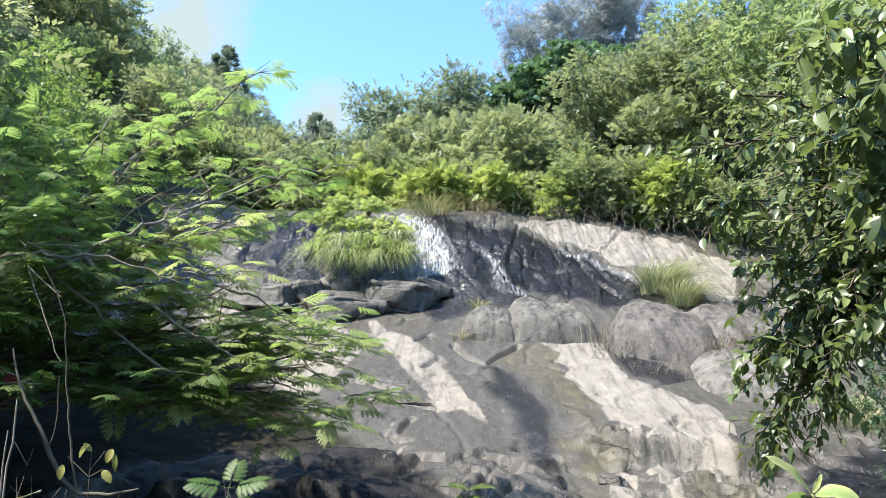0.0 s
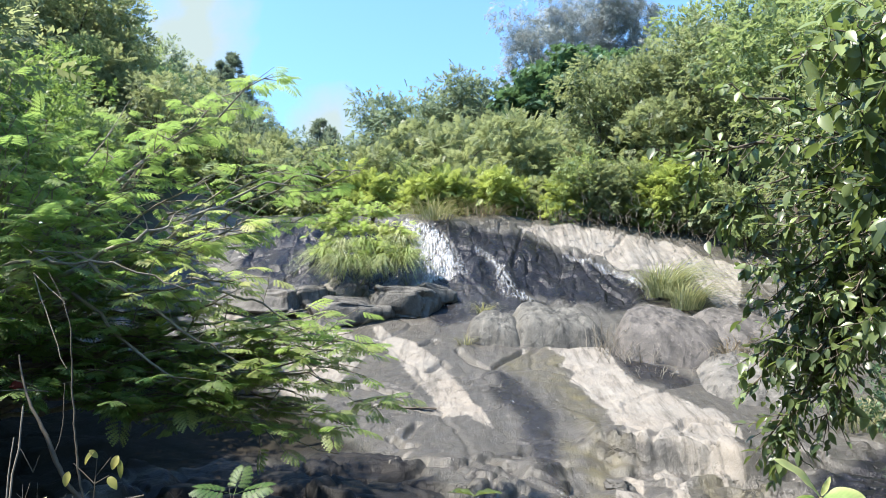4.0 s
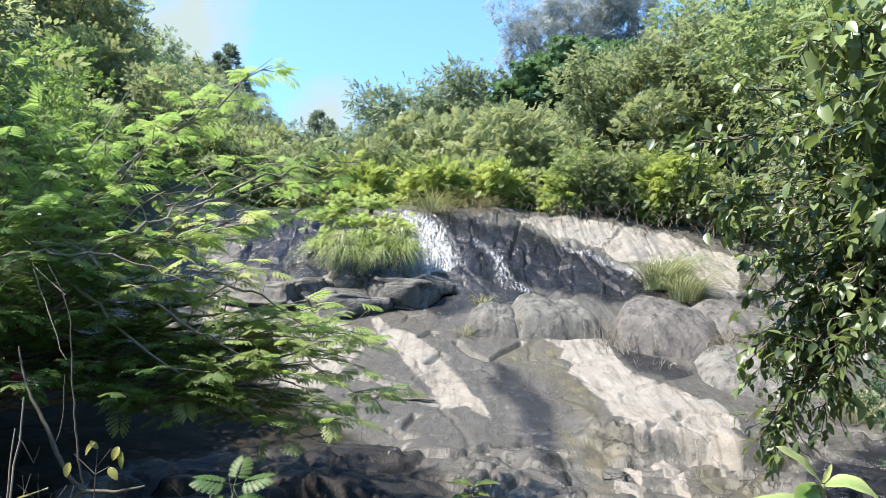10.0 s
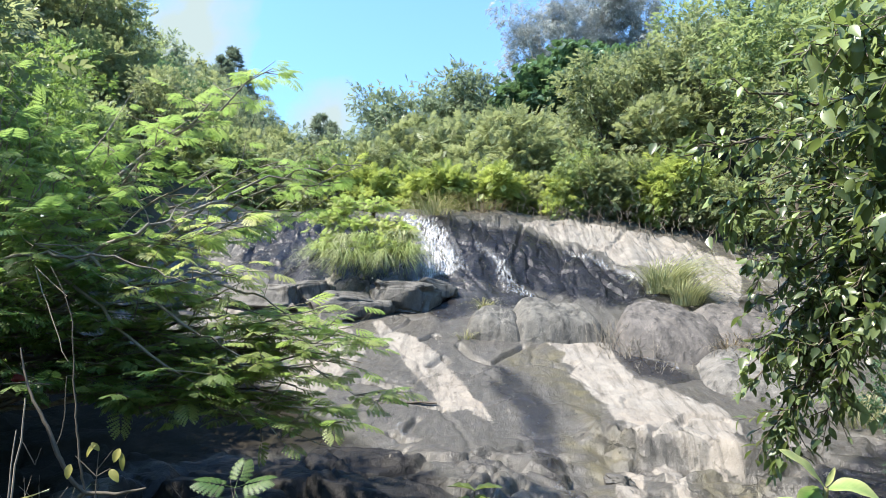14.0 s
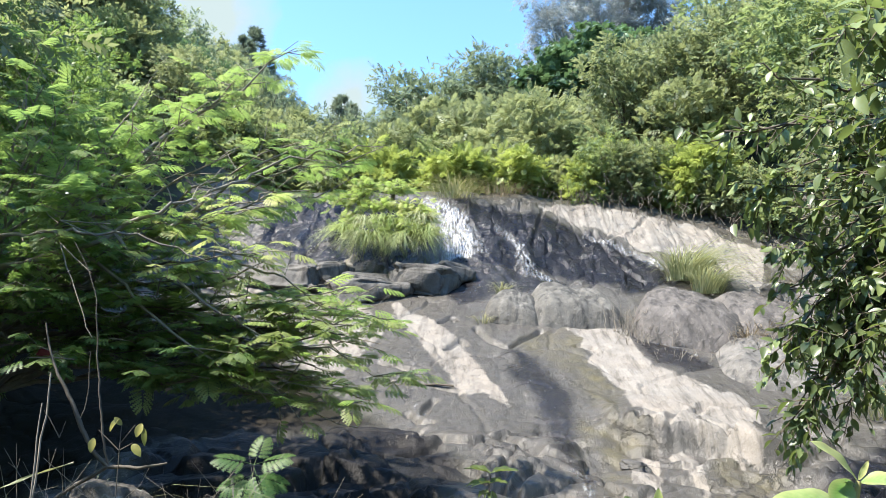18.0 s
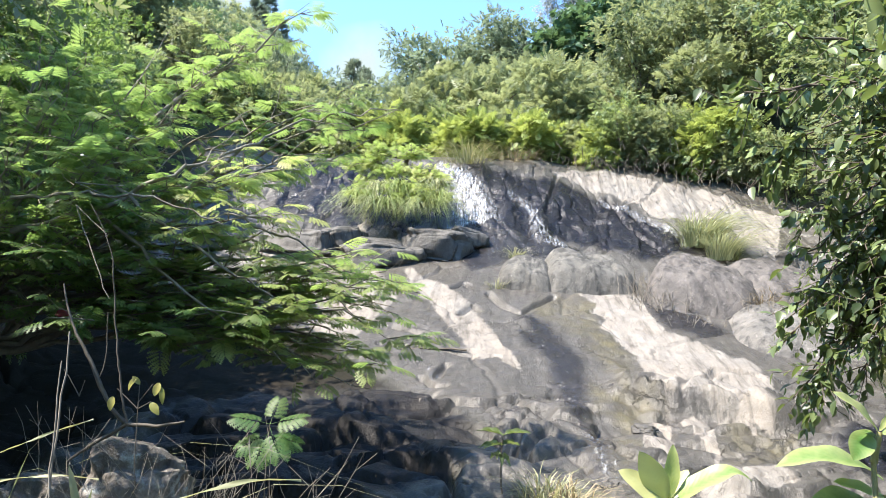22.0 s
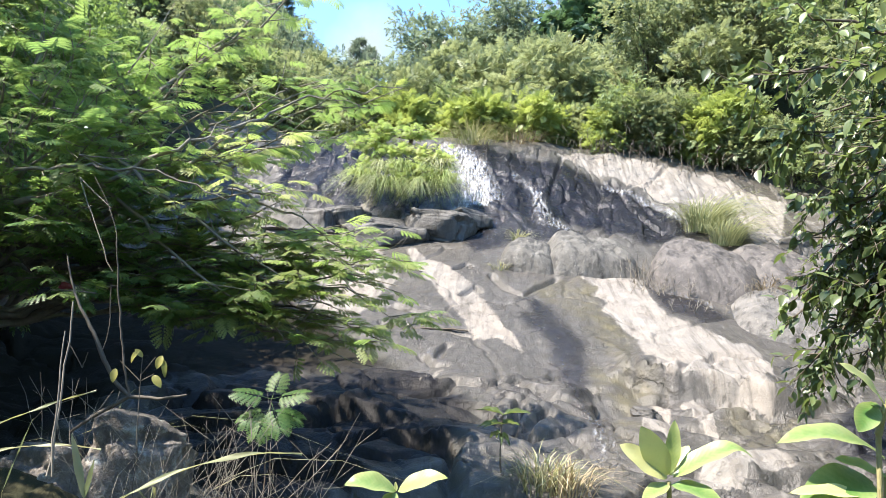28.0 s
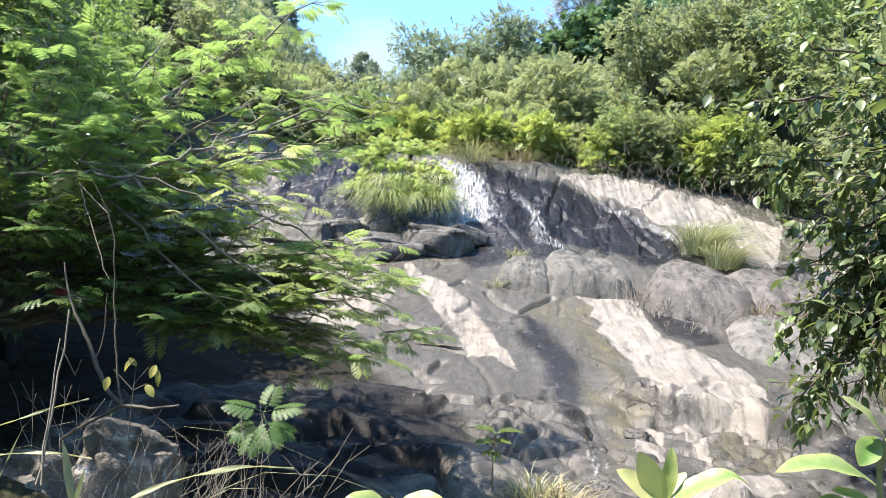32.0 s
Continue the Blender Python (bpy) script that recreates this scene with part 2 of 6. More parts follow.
def tube(points, radii, sides=6):
    """A tapered tube along points, closed by its thin end."""
    p = np.asarray(points, float)
    r = np.asarray(radii, float)
    t = unit(np.gradient(p, axis=0))
    ref = np.where(np.abs(t[:, 2:3]) > 0.9, [[1.0, 0, 0]], [[0, 0, 1.0]])
    a = unit(np.cross(t, ref))
    b = np.cross(t, a)
    ang = np.arange(sides) * 2 * np.pi / sides
    V = (p[:, None] + r[:, None, None] * (np.cos(ang)[None, :, None] * a[:, None] + np.sin(ang)[None, :, None] * b[:, None])).reshape(-1, 3)
    i = np.arange(len(p) - 1)[:, None] * sides
    j = np.arange(sides)[None]
    k = (j + 1) % sides
    F = np.stack([i + j, i + k, i + sides + k, i + sides + j], -1).reshape(-1, 4)
    return V, F


def joined(pieces):
    Vs, Fs, n = [], [], 0
    for V, F in pieces:
        Vs.append(V)
        Fs.append(F + n)
        n += len(V)
    return np.concatenate(Vs), np.concatenate(Fs)


def bow(a, b, lift, n, rng, wob=0.03):
    """A bent way from a to b, lifted in its middle."""
    a, b = np.asarray(a, float), np.asarray(b, float)
    t = np.linspace(0, 1, n)[:, None]
    mid = (a + b) / 2 + np.asarray(lift, float)
    p = (1 - t) ** 2 * a + 2 * t * (1 - t) * mid + t * t * b
    L = np.linalg.norm(b - a)
    p[1:-1] += rng.normal(0, wob * L, (n - 2, 3)) * 0.5
    return p


DIAMOND = (np.array([(0, 0, 0), (-0.27, 0.42, 0.05), (0, 1, -0.04), (0.27, 0.42, 0.05)]), np.array([(0, 3, 2, 1)]))


def ovate(width=0.24, curl=0.12, fold=0.10, n=5):
    """A leaf with a folded midrib and a drooping tip, one long."""
    t = np.linspace(0, 1, n + 1)
    w = width * np.sin(np.pi * t ** 0.8) ** 0.9
    w[-1] = 0.004
    z = -curl * t ** 2
    L = np.stack([-w, t, z + fold * w / width], 1)
    M = np.stack([0 * t, t, z], 1)
    R = np.stack([w, t, z + fold * w / width], 1)
    V = np.concatenate([L, M, R])
    i = np.arange(n)
    F = np.concatenate([np.stack([i, i + n + 1, i + n + 2, i + 1], 1), np.stack([i + n + 1, i + 2 * n + 2, i + 2 * n + 3, i + n + 2], 1)])
    return V, F


def feather(pairs=6, teeth=6, wide=0.085):
    """A leaf twice feathered, one long: drooping pinnae with toothed edges of leaflets."""
    V, F = [], []
    for k in range(pairs):
        y = 0.34 + 0.58 * k / (pairs - 1)
        root = np.array([0, y * 0.96, -0.10 * y * y])
        for side in (-1, 1):
            ang = radians(76 - 44 * k / (pairs - 1))
            d = np.array([side * math.sin(ang), math.cos(ang), -0.06])
            out = np.array([-side * math.cos(ang), math.sin(ang), 0])
            length = 0.47 * (0.75 + 0.25 * math.sin(math.pi * (k + 0.8) / pairs))
            for m in range(teeth):
                s0, s1 = 0.08 + 0.92 * m / teeth, 0.08 + 0.92 * (m + 1.12) / teeth
                w = wide * (0.55 + 0.45 * math.sin(math.pi * (m + 0.7) / teeth))
                a = root + d * length * s0 + [0, 0, -0.12 * s0 * s0]
                b = root + d * length * s1 + [0, 0, -0.12 * s1 * s1]
                for q in (-1, 1):
                    tip = (a + b) / 2 + d * length * 0.09 + out * w * q + [0, 0, -0.018]
                    n = len(V)
                    V += [a, tip, b]
                    F.append((n, n + 1, n + 2) if q * side > 0 else (n, n + 2, n + 1))
    for a, b, w in (((0, 0, 0), (0, 0.5, -0.01), 0.012), ((0, 0.5, -0.01), (0, 0.95, -0.09), 0.008)):
        n = len(V)
        V += [np.array(a) - [w, 0, 0], np.array(a) + [w, 0, 0], np.array(b)]
        F.append((n, n + 1, n + 2))
    return np.array(V), np.array(F)


def sprig(leaves=8, leaf=0.40, slim=0.8, seed=3):
    """A shoot of a broadleaf tree, one long: narrow leaves to both sides, drooping a little."""
    rng = np.random.default_rng(seed)
    P, D, U = [], [], []
    for k in range(leaves):
        side = 1 if k % 2 else -1
        y = 0.12 + 0.62 * k / (leaves - 1)
        P.append((0, y, rng.normal(0, 0.02)))
        D.append((side * rng.uniform(0.5, 1.0), rng.uniform(0.35, 0.8) + 0.5 * (k == leaves - 1), rng.normal(-0.2, 0.3)))
        U.append((rng.normal(0, 0.3), rng.normal(0, 0.3), 1.0))
    return place(DIAMOND[0] * [slim, 1, 1], DIAMOND[1], np.array(P), np.array(D), np.array(U), leaf * rng.uniform(0.75, 1.2, leaves))


def broad_leaf(width=0.2, curl=0.2, fold=0.14, n=14, wave=0.03):
    """A large leaf, one long: five rows across, a folded midrib and a waved margin. Also gives how far across and along each corner lies."""
    t = np.linspace(0, 1, n + 1)
    w = width * np.sin(np.pi * t ** 0.85) ** 0.8
    w[0], w[-1] = 0.012, 0.003
    V, A = [], []
    for q in (-1, -0.5, 0, 0.5, 1):
        z = -curl * t ** 2 + fold * abs(q) ** 1.2 * w / width + wave * q * q * np.sin(t * 17 + 2 * q)
        V.append(np.stack([q * w, t, z], 1))
        A.append(np.stack([np.full(n + 1, abs(q)), t - 0.35 * abs(q) * w / width * 0.5], 1))
    V, A = np.concatenate(V), np.concatenate(A)
    i = np.arange(n)
    F = np.concatenate([np.stack([i + k * (n + 1), i + (k + 1) * (n + 1), i + 1 + (k + 1) * (n + 1), i + 1 + k * (n + 1)], 1) for k in range(4)])
    return V, F, A


def small_feather():
    """A feathered leaf seen from far: a few pinnae each side of the stalk, one long."""
    P, D = [], []
    for k in range(4):
        for side in (-1, 1):
            P.append((0, 0.2 + 0.2 * k, 0))
            D.append((side * 0.9, 0.55 + 0.12 * k, -0.15))
    P.append((0, 0.85, 0))
    D.append((0, 1, -0.1))
    return place(DIAMOND[0] * [0.75, 1, 1], DIAMOND[1], np.array(P, float), np.array(D, float), np.tile([0, 0, 1.0], (9, 1)), np.full(9, 0.42))


# ---- materials ----
def nodes_of(name):
    m = bpy.data.materials.new(name)
    m.use_nodes = True
    nt = m.node_tree
    return m, nt, nt.nodes["Principled BSDF"], nt.nodes["Material Output"]


def add(nt, kind, **inputs):
    n = nt.nodes.new(kind)
    for key, value in inputs.items():
        n.inputs[key.replace("_", " ")].default_value = value
    return n


def mix_rgb(nt, fac, a, b, blend="MIX"):
    n = nt.nodes.new("ShaderNodeMix")
    n.data_type, n.blend_type = "RGBA", blend
    for i, v in ((0, fac), (6, a), (7, b)):
        if hasattr(v, "is_linked"):
            nt.links.new(v, n.inputs[i])
        elif i == 0:
            n.inputs[0].default_value = v
        else:
            n.inputs[i].default_value = (*v, 1)
    return n.outputs[2]


def maths(nt, op, a, b=0.0, c=None):
    n = nt.nodes.new("ShaderNodeMath")
    n.operation = op
    n.use_clamp = op in ("MULTIPLY_ADD",)
    for i, v in enumerate((a, b) if c is None else (a, b, c)):
        if hasattr(v, "is_linked"):
            nt.links.new(v, n.inputs[i])
        else:
            n.inputs[i].default_value = v
    return n.outputs[0]


def noise_of(nt, scale, detail=4, rough=0.6, stretch=None):
    co = nt.nodes.new("ShaderNodeTexCoord")
    n = add(nt, "ShaderNodeTexNoise", Scale=scale, Detail=detail, Roughness=rough)
    if stretch:
        mp = nt.nodes.new("ShaderNodeMapping")
        mp.inputs["Scale"].default_value = stretch
        nt.links.new(co.outputs["Object"], mp.inputs[0])
        nt.links.new(mp.outputs[0], n.inputs["Vector"])
    else:
        nt.links.new(co.outputs["Object"], n.inputs["Vector"])
    return n.outputs[0]


def attr(nt, name):
    n = nt.nodes.new("ShaderNodeAttribute")
    n.attribute_name = name
    return n.outputs["Fac"]


def relief(nt, bsdf, fac, strength, distance):
    b = add(nt, "ShaderNodeBump", Strength=strength, Distance=distance)
    nt.links.new(fac, b.inputs["Height"])
    nt.links.new(b.outputs[0], bsdf.inputs["Normal"])


def leaf_material(name, dark, light, through_colour, see=0.35, rough=0.5, spread=0.35, by_plant=0.45, rim=0.0):
    """Leaf: base colour from the clump's tone, every leaf a little different; part of the light passes through."""
    m, nt, bsdf, out = nodes_of(name)
    geo = nt.nodes.new("ShaderNodeNewGeometry")
    info = nt.nodes.new("ShaderNodeObjectInfo")
    t = maths(nt, "ADD", attr(nt, "tone"), maths(nt, "MULTIPLY", maths(nt, "SUBTRACT", geo.outputs["Random Per Island"], 0.5), spread))
    t = maths(nt, "ADD", t, maths(nt, "MULTIPLY", maths(nt, "SUBTRACT", info.outputs["Random"], 0.5), by_plant))
    if rim:
        # paler towards the margin, with side veins
        t = maths(nt, "ADD", t, maths(nt, "MULTIPLY", maths(nt, "POWER", attr(nt, "across"), 2.0), rim))
        t = maths(nt, "ADD", t, maths(nt, "MULTIPLY", maths(nt, "SINE", maths(nt, "MULTIPLY", attr(nt, "vein"), 75.0)), 0.025))
        t = maths(nt, "ADD", t, maths(nt, "MULTIPLY", maths(nt, "SUBTRACT", noise_of(nt, 60, 4, 0.7), 0.5), 0.5))
        relief(nt, bsdf, maths(nt, "SINE", maths(nt, "MULTIPLY", attr(nt, "vein"), 75.0)), 0.06, 0.001)
    t = maths(nt, "MULTIPLY_ADD", t, 1.0, 0.0)
    col = mix_rgb(nt, t, dark, light)
    nt.links.new(col, bsdf.inputs["Base Color"])
    bsdf.inputs["Roughness"].default_value = rough
    bsdf.inputs["Specular IOR Level"].default_value = 0.4
    tr = nt.nodes.new("ShaderNodeBsdfTranslucent")
    nt.links.new(mix_rgb(nt, 0.55, col, through_colour), tr.inputs[0])
    ms = nt.nodes.new("ShaderNodeMixShader")
    ms.inputs[0].default_value = see
    nt.links.new(bsdf.outputs[0], ms.inputs[1])
    nt.links.new(tr.outputs[0], ms.inputs[2])
    nt.links.new(ms.outputs[0], out.inputs[0])
    return m


def bark_material(name, dark, light, scale=14):
    m, nt, bsdf, out = nodes_of(name)
    n = noise_of(nt, scale, 5, 0.65, (1, 1, 0.3))
    nt.links.new(mix_rgb(nt, n, dark, light), bsdf.inputs["Base Color"])
    bsdf.inputs["Roughness"].default_value = 0.85
    relief(nt, bsdf, n, 0.6, 0.01)
    return m


M_LEAF = leaf_material("leaf_green", (0.042, 0.078, 0.032), (0.270, 0.335, 0.165), (0.38, 0.46, 0.15), 0.48)
M_LEAF_NEAR = leaf_material("leaf_near", (0.028, 0.066, 0.022), (0.185, 0.265, 0.090), (0.28, 0.42, 0.08), 0.42)
M_LEAF_OLIVE = leaf_material("leaf_olive", (0.042, 0.070, 0.030), (0.270, 0.300, 0.165), (0.38, 0.43, 0.17), 0.46)
# haze over the upper hillside is put into this greyer, paler leaf colour
M_LEAF_HAZED = leaf_material("leaf_hazed", (0.055, 0.085, 0.052), (0.235, 0.290, 0.185), (0.31, 0.38, 0.20), 0.42)
M_LEAF_DARK = leaf_material("leaf_dark", (0.028, 0.062, 0.036), (0.125, 0.215, 0.105), (0.18, 0.30, 0.10), 0.30, 0.42)
M_LEAF_YELLOW = leaf_material("leaf_yellow_green", (0.09, 0.14, 0.042), (0.35, 0.40, 0.125), (0.40, 0.48, 0.09), 0.45)
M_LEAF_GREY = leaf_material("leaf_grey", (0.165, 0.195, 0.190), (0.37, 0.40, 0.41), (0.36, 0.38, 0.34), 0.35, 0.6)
# needles paled beyond their own green to give the ridge haze
M_NEEDLE_HAZED = leaf_material("needle_hazed", (0.13, 0.17, 0.14), (0.29, 0.34, 0.26), (0.16, 0.20, 0.10), 0.3, 0.6)
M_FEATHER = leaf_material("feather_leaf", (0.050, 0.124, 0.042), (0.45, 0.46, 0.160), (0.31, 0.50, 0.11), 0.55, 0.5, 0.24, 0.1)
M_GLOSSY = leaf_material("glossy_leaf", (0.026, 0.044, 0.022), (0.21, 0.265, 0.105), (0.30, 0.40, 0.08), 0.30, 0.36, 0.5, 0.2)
M_YOUNG = leaf_material("young_leaf", (0.058, 0.150, 0.030), (0.49, 0.49, 0.21), (0.44, 0.55, 0.14), 0.28, 0.42, 0.0, 0.0, 0.30)
M_WITHERED = leaf_material("withered_leaf", (0.16, 0.17, 0.035), (0.42, 0.38, 0.12), (0.45, 0.38, 0.10), 0.35, 0.5, 0.4)
M_BLADE = leaf_material("grass_blade", (0.078, 0.115, 0.043), (0.448, 0.420, 0.261), (0.470, 0.440, 0.174), 0.35, 0.5, 0.7)
M_BLADE_FRESH = leaf_material("fresh_blade", (0.11, 0.17, 0.05), (0.40, 0.45, 0.18), (0.40, 0.48, 0.14), 0.4, 0.5, 0.7)
M_BLADE_PALE = leaf_material("pale_blade", (0.15, 0.19, 0.085), (0.50, 0.50, 0.30), (0.46, 0.47, 0.22), 0.3, 0.55, 0.7)
M_RED = leaf_material("red_leaf", (0.10, 0.008, 0.008), (0.18, 0.015, 0.015), (0.15, 0.01, 0.01), 0.2)
M_WHITE = leaf_material("white_petal", (0.7, 0.7, 0.62), (0.8, 0.8, 0.72), (0.7, 0.7, 0.6), 0.3)
M_STRAW = leaf_material("dry_straw", (0.13, 0.095, 0.055), (0.42, 0.34, 0.21), (0.35, 0.28, 0.15), 0.15, 0.7, 0.7)
M_BARK = bark_material("bark", (0.030, 0.024, 0.018), (0.13, 0.105, 0.08))
M_STEM = bark_material("green_stem", (0.16, 0.15, 0.06), (0.34, 0.30, 0.14), 60)
M_BARK_PALE = bark_material("bark_pale", (0.26, 0.24, 0.20), (0.55, 0.52, 0.46), 6)
M_BARK_DRY = bark_material("bark_dry", (0.09, 0.078, 0.062), (0.28, 0.25, 0.205), 30)
M_BARK_DEAD = bark_material("bark_dead", (0.026, 0.021, 0.016), (0.125, 0.108, 0.085), 26)
M_BARK_GREY = bark_material("bark_grey", (0.075, 0.064, 0.050), (0.27, 0.24, 0.195), 20)


def rock_material():
    m, nt, bsdf, out = nodes_of("rock")
    fine = noise_of(nt, 38, 6, 0.7)
    mid = noise_of(nt, 4.5, 6, 0.62)
    broad = noise_of(nt, 0.9, 4, 0.6)
    grain = noise_of(nt, 130, 3, 0.7)
    streak = noise_of(nt, 3.2, 6, 0.66, (2.6, 0.35, 0.35))
    ragged = noise_of(nt, 9, 7, 0.72, (1.5, 0.6, 0.6))
    # bare granite: pale crust with buff stains and dark lichen specks
    dry = mix_rgb(nt, maths(nt, "MULTIPLY_ADD", mid, 1.8, -0.4), (0.105, 0.100, 0.090), (0.240, 0.229, 0.206))
    dry = mix_rgb(nt, maths(nt, "MULTIPLY_ADD", broad, 3.0, -1.3), dry, (0.190, 0.168, 0.140))
    dry = mix_rgb(nt, maths(nt, "MULTIPLY_ADD", streak, 6.0, -2.95), dry, (0.085, 0.078, 0.068))
    dry = mix_rgb(nt, maths(nt, "MULTIPLY_ADD", fine, 3.4, -1.9), dry, (0.070, 0.065, 0.057))
    dry = mix_rgb(nt, maths(nt, "MULTIPLY_ADD", grain, 4.0, -2.3), dry, (0.30, 0.288, 0.265))
    damp = mix_rgb(nt, maths(nt, "MULTIPLY_ADD", streak, 1.7, -0.35), (0.024, 0.023, 0.020), (0.088, 0.082, 0.072))
    damp = mix_rgb(nt, maths(nt, "MULTIPLY_ADD", mid, 2.6, -0.9), damp, (0.044, 0.042, 0.035))
    damp = mix_rgb(nt, maths(nt, "MULTIPLY_ADD", grain, 6.0, -3.3), damp, (0.150, 0.143, 0.130))
    algae = mix_rgb(nt, mid, (0.058, 0.052, 0.026), (0.135, 0.120, 0.062))
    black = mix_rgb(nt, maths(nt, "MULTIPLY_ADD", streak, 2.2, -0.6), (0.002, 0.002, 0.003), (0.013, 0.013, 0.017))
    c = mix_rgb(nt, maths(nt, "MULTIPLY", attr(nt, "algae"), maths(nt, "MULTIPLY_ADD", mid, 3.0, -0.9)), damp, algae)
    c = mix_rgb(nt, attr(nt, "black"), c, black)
    # old crusts and scuffs break the damp rock up
    scuff = noise_of(nt, 6, 7, 0.74, (2.2, 0.7, 0.7))
    crust = maths(nt, "MULTIPLY", maths(nt, "MULTIPLY_ADD", scuff, 9.0, -5.1), maths(nt, "SUBTRACT", 0.66, maths(nt, "MULTIPLY", attr(nt, "black"), 0.64)))
    c = mix_rgb(nt, crust, c, (0.165, 0.156, 0.138))
    edge = maths(nt, "ADD", attr(nt, "dry"), maths(nt, "MULTIPLY", maths(nt, "SUBTRACT", ragged, 0.5), 1.0))
    edge = maths(nt, "MULTIPLY_ADD", edge, 7.0, -3.2)
    c = mix_rgb(nt, edge, c, dry)
    pit = noise_of(nt, 16, 5, 0.75, (1.6, 0.7, 0.7))
    c = mix_rgb(nt, maths(nt, "MULTIPLY_ADD", pit, 6.0, -3.75), c, (0.009, 0.009, 0.009))
    soil_and_shade = mix_rgb(nt, mid, (0.014, 0.012, 0.007), (0.055, 0.047, 0.027))
    litter = mix_rgb(nt, maths(nt, "MULTIPLY_ADD", broad, 3.0, -1.1), soil_and_shade, (0.022, 0.032, 0.010))
    # litter inside the black areas goes darker still: tree shade put into the colour
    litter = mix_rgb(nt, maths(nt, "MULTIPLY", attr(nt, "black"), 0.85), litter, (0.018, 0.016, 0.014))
    c = mix_rgb(nt, attr(nt, "soil_and_shade"), c, litter)
    # hairline cracks, broken here and there
    co = nt.nodes.new("ShaderNodeTexCoord")
    wob = add(nt, "ShaderNodeTexNoise", Scale=1.6, Detail=6, Roughness=0.66)
    nt.links.new(co.outputs["Object"], wob.inputs["Vector"])
    shift = nt.nodes.new("ShaderNodeVectorMath")
    shift.operation = "MULTIPLY_ADD"
    shift.inputs[1].default_value = (1.3, 1.3, 1.3)
    nt.links.new(wob.outputs["Color"], shift.inputs[0])
    nt.links.new(co.outputs["Object"], shift.inputs[2])
    lines = []
    for scale, thin in ((0.6, 60), (1.7, 36)):
        v = add(nt, "ShaderNodeTexVoronoi", Scale=scale)
        v.feature = "DISTANCE_TO_EDGE"
        nt.links.new(shift.outputs[0], v.inputs["Vector"])
        lines.append(maths(nt, "MULTIPLY", maths(nt, "MULTIPLY_ADD", v.outputs["Distance"], -thin, 1.0), maths(nt, "MULTIPLY_ADD", mid if thin < 50 else broad, 8.0, -3.6)))
    crack = maths(nt, "MULTIPLY", maths(nt, "MAXIMUM", lines[0], lines[1]), maths(nt, "SUBTRACT", 1.0, attr(nt, "soil_and_shade")))
    c = mix_rgb(nt, maths(nt, "MULTIPLY", crack, maths(nt, "SUBTRACT", 1.0, maths(nt, "MULTIPLY", attr(nt, "dry"), 0.7))), c, (0.014, 0.013, 0.012))
    c = mix_rgb(nt, 1.0, c, (1.015, 0.985, 0.965), "MULTIPLY")
    nt.links.new(c, bsdf.inputs["Base Color"])
    r = maths(nt, "MULTIPLY_ADD", edge, 0.45, 0.40)
    r = maths(nt, "SUBTRACT", r, maths(nt, "MULTIPLY", attr(nt, "black"), 0.10))
    r = maths(nt, "SUBTRACT", r, maths(nt, "MULTIPLY", attr(nt, "wet"), 0.10))
    r = maths(nt, "ADD", r, maths(nt, "MULTIPLY", attr(nt, "soil_and_shade"), 0.4))
    r = maths(nt, "ADD", r, maths(nt, "MULTIPLY", maths(nt, "SUBTRACT", mid, 0.5), 0.5))
    nt.links.new(r, bsdf.inputs["Roughness"])
    nt.links.new(maths(nt, "SUBTRACT", 0.42, maths(nt, "ADD", maths(nt, "MULTIPLY", attr(nt, "soil_and_shade"), 0.24), maths(nt, "MULTIPLY", attr(nt, "black"), 0.16))), bsdf.inputs["Specular IOR Level"])
    h = maths(nt, "ADD", maths(nt, "ADD", mid, maths(nt, "MULTIPLY", ragged, 0.5)), maths(nt, "ADD", maths(nt, "MULTIPLY", fine, 0.30), maths(nt, "MULTIPLY", pit, 0.4)))
    h = maths(nt, "SUBTRACT", maths(nt, "ADD", h, maths(nt, "MULTIPLY", edge, 0.10)), maths(nt, "MULTIPLY", crack, 0.5))
    relief(nt, bsdf, h, 0.6, 0.045)
    return m


M_ROCK = rock_material()


def stone_material(name, dark, light, lichen=None):
    m, nt, bsdf, out = nodes_of(name)
    n, f = noise_of(nt, 3.5, 6, 0.65), noise_of(nt, 45, 5, 0.7)
    s = noise_of(nt, 2.6, 5, 0.6, (3.0, 3.0, 0.5))
    c = mix_rgb(nt, maths(nt, "MULTIPLY_ADD", n, 2.6, -0.75), dark, light)
    c = mix_rgb(nt, maths(nt, "MULTIPLY_ADD", s, 5.5, -2.75), c, tuple(v * 0.45 for v in dark))
    c = mix_rgb(nt, maths(nt, "MULTIPLY_ADD", noise_of(nt, 9, 7, 0.75), 7.0, -4.0), c, tuple(min(0.4, v * 1.5) for v in light))
    if lichen:
        c = mix_rgb(nt, maths(nt, "MULTIPLY_ADD", noise_of(nt, 7, 5, 0.7), 7, -3.9), c, lichen)
    c = mix_rgb(nt, maths(nt, "MULTIPLY_ADD", f, 2.5, -1.3), c, (0.04, 0.038, 0.034))
    nt.links.new(c, bsdf.inputs["Base Color"])
    bsdf.inputs["Roughness"].default_value = 0.72
    g = noise_of(nt, 13, 6, 0.7)
    relief(nt, bsdf, maths(nt, "ADD", maths(nt, "ADD", n, maths(nt, "MULTIPLY", g, 0.45)), maths(nt, "MULTIPLY", f, 0.25)), 0.9, 0.05)
    return m


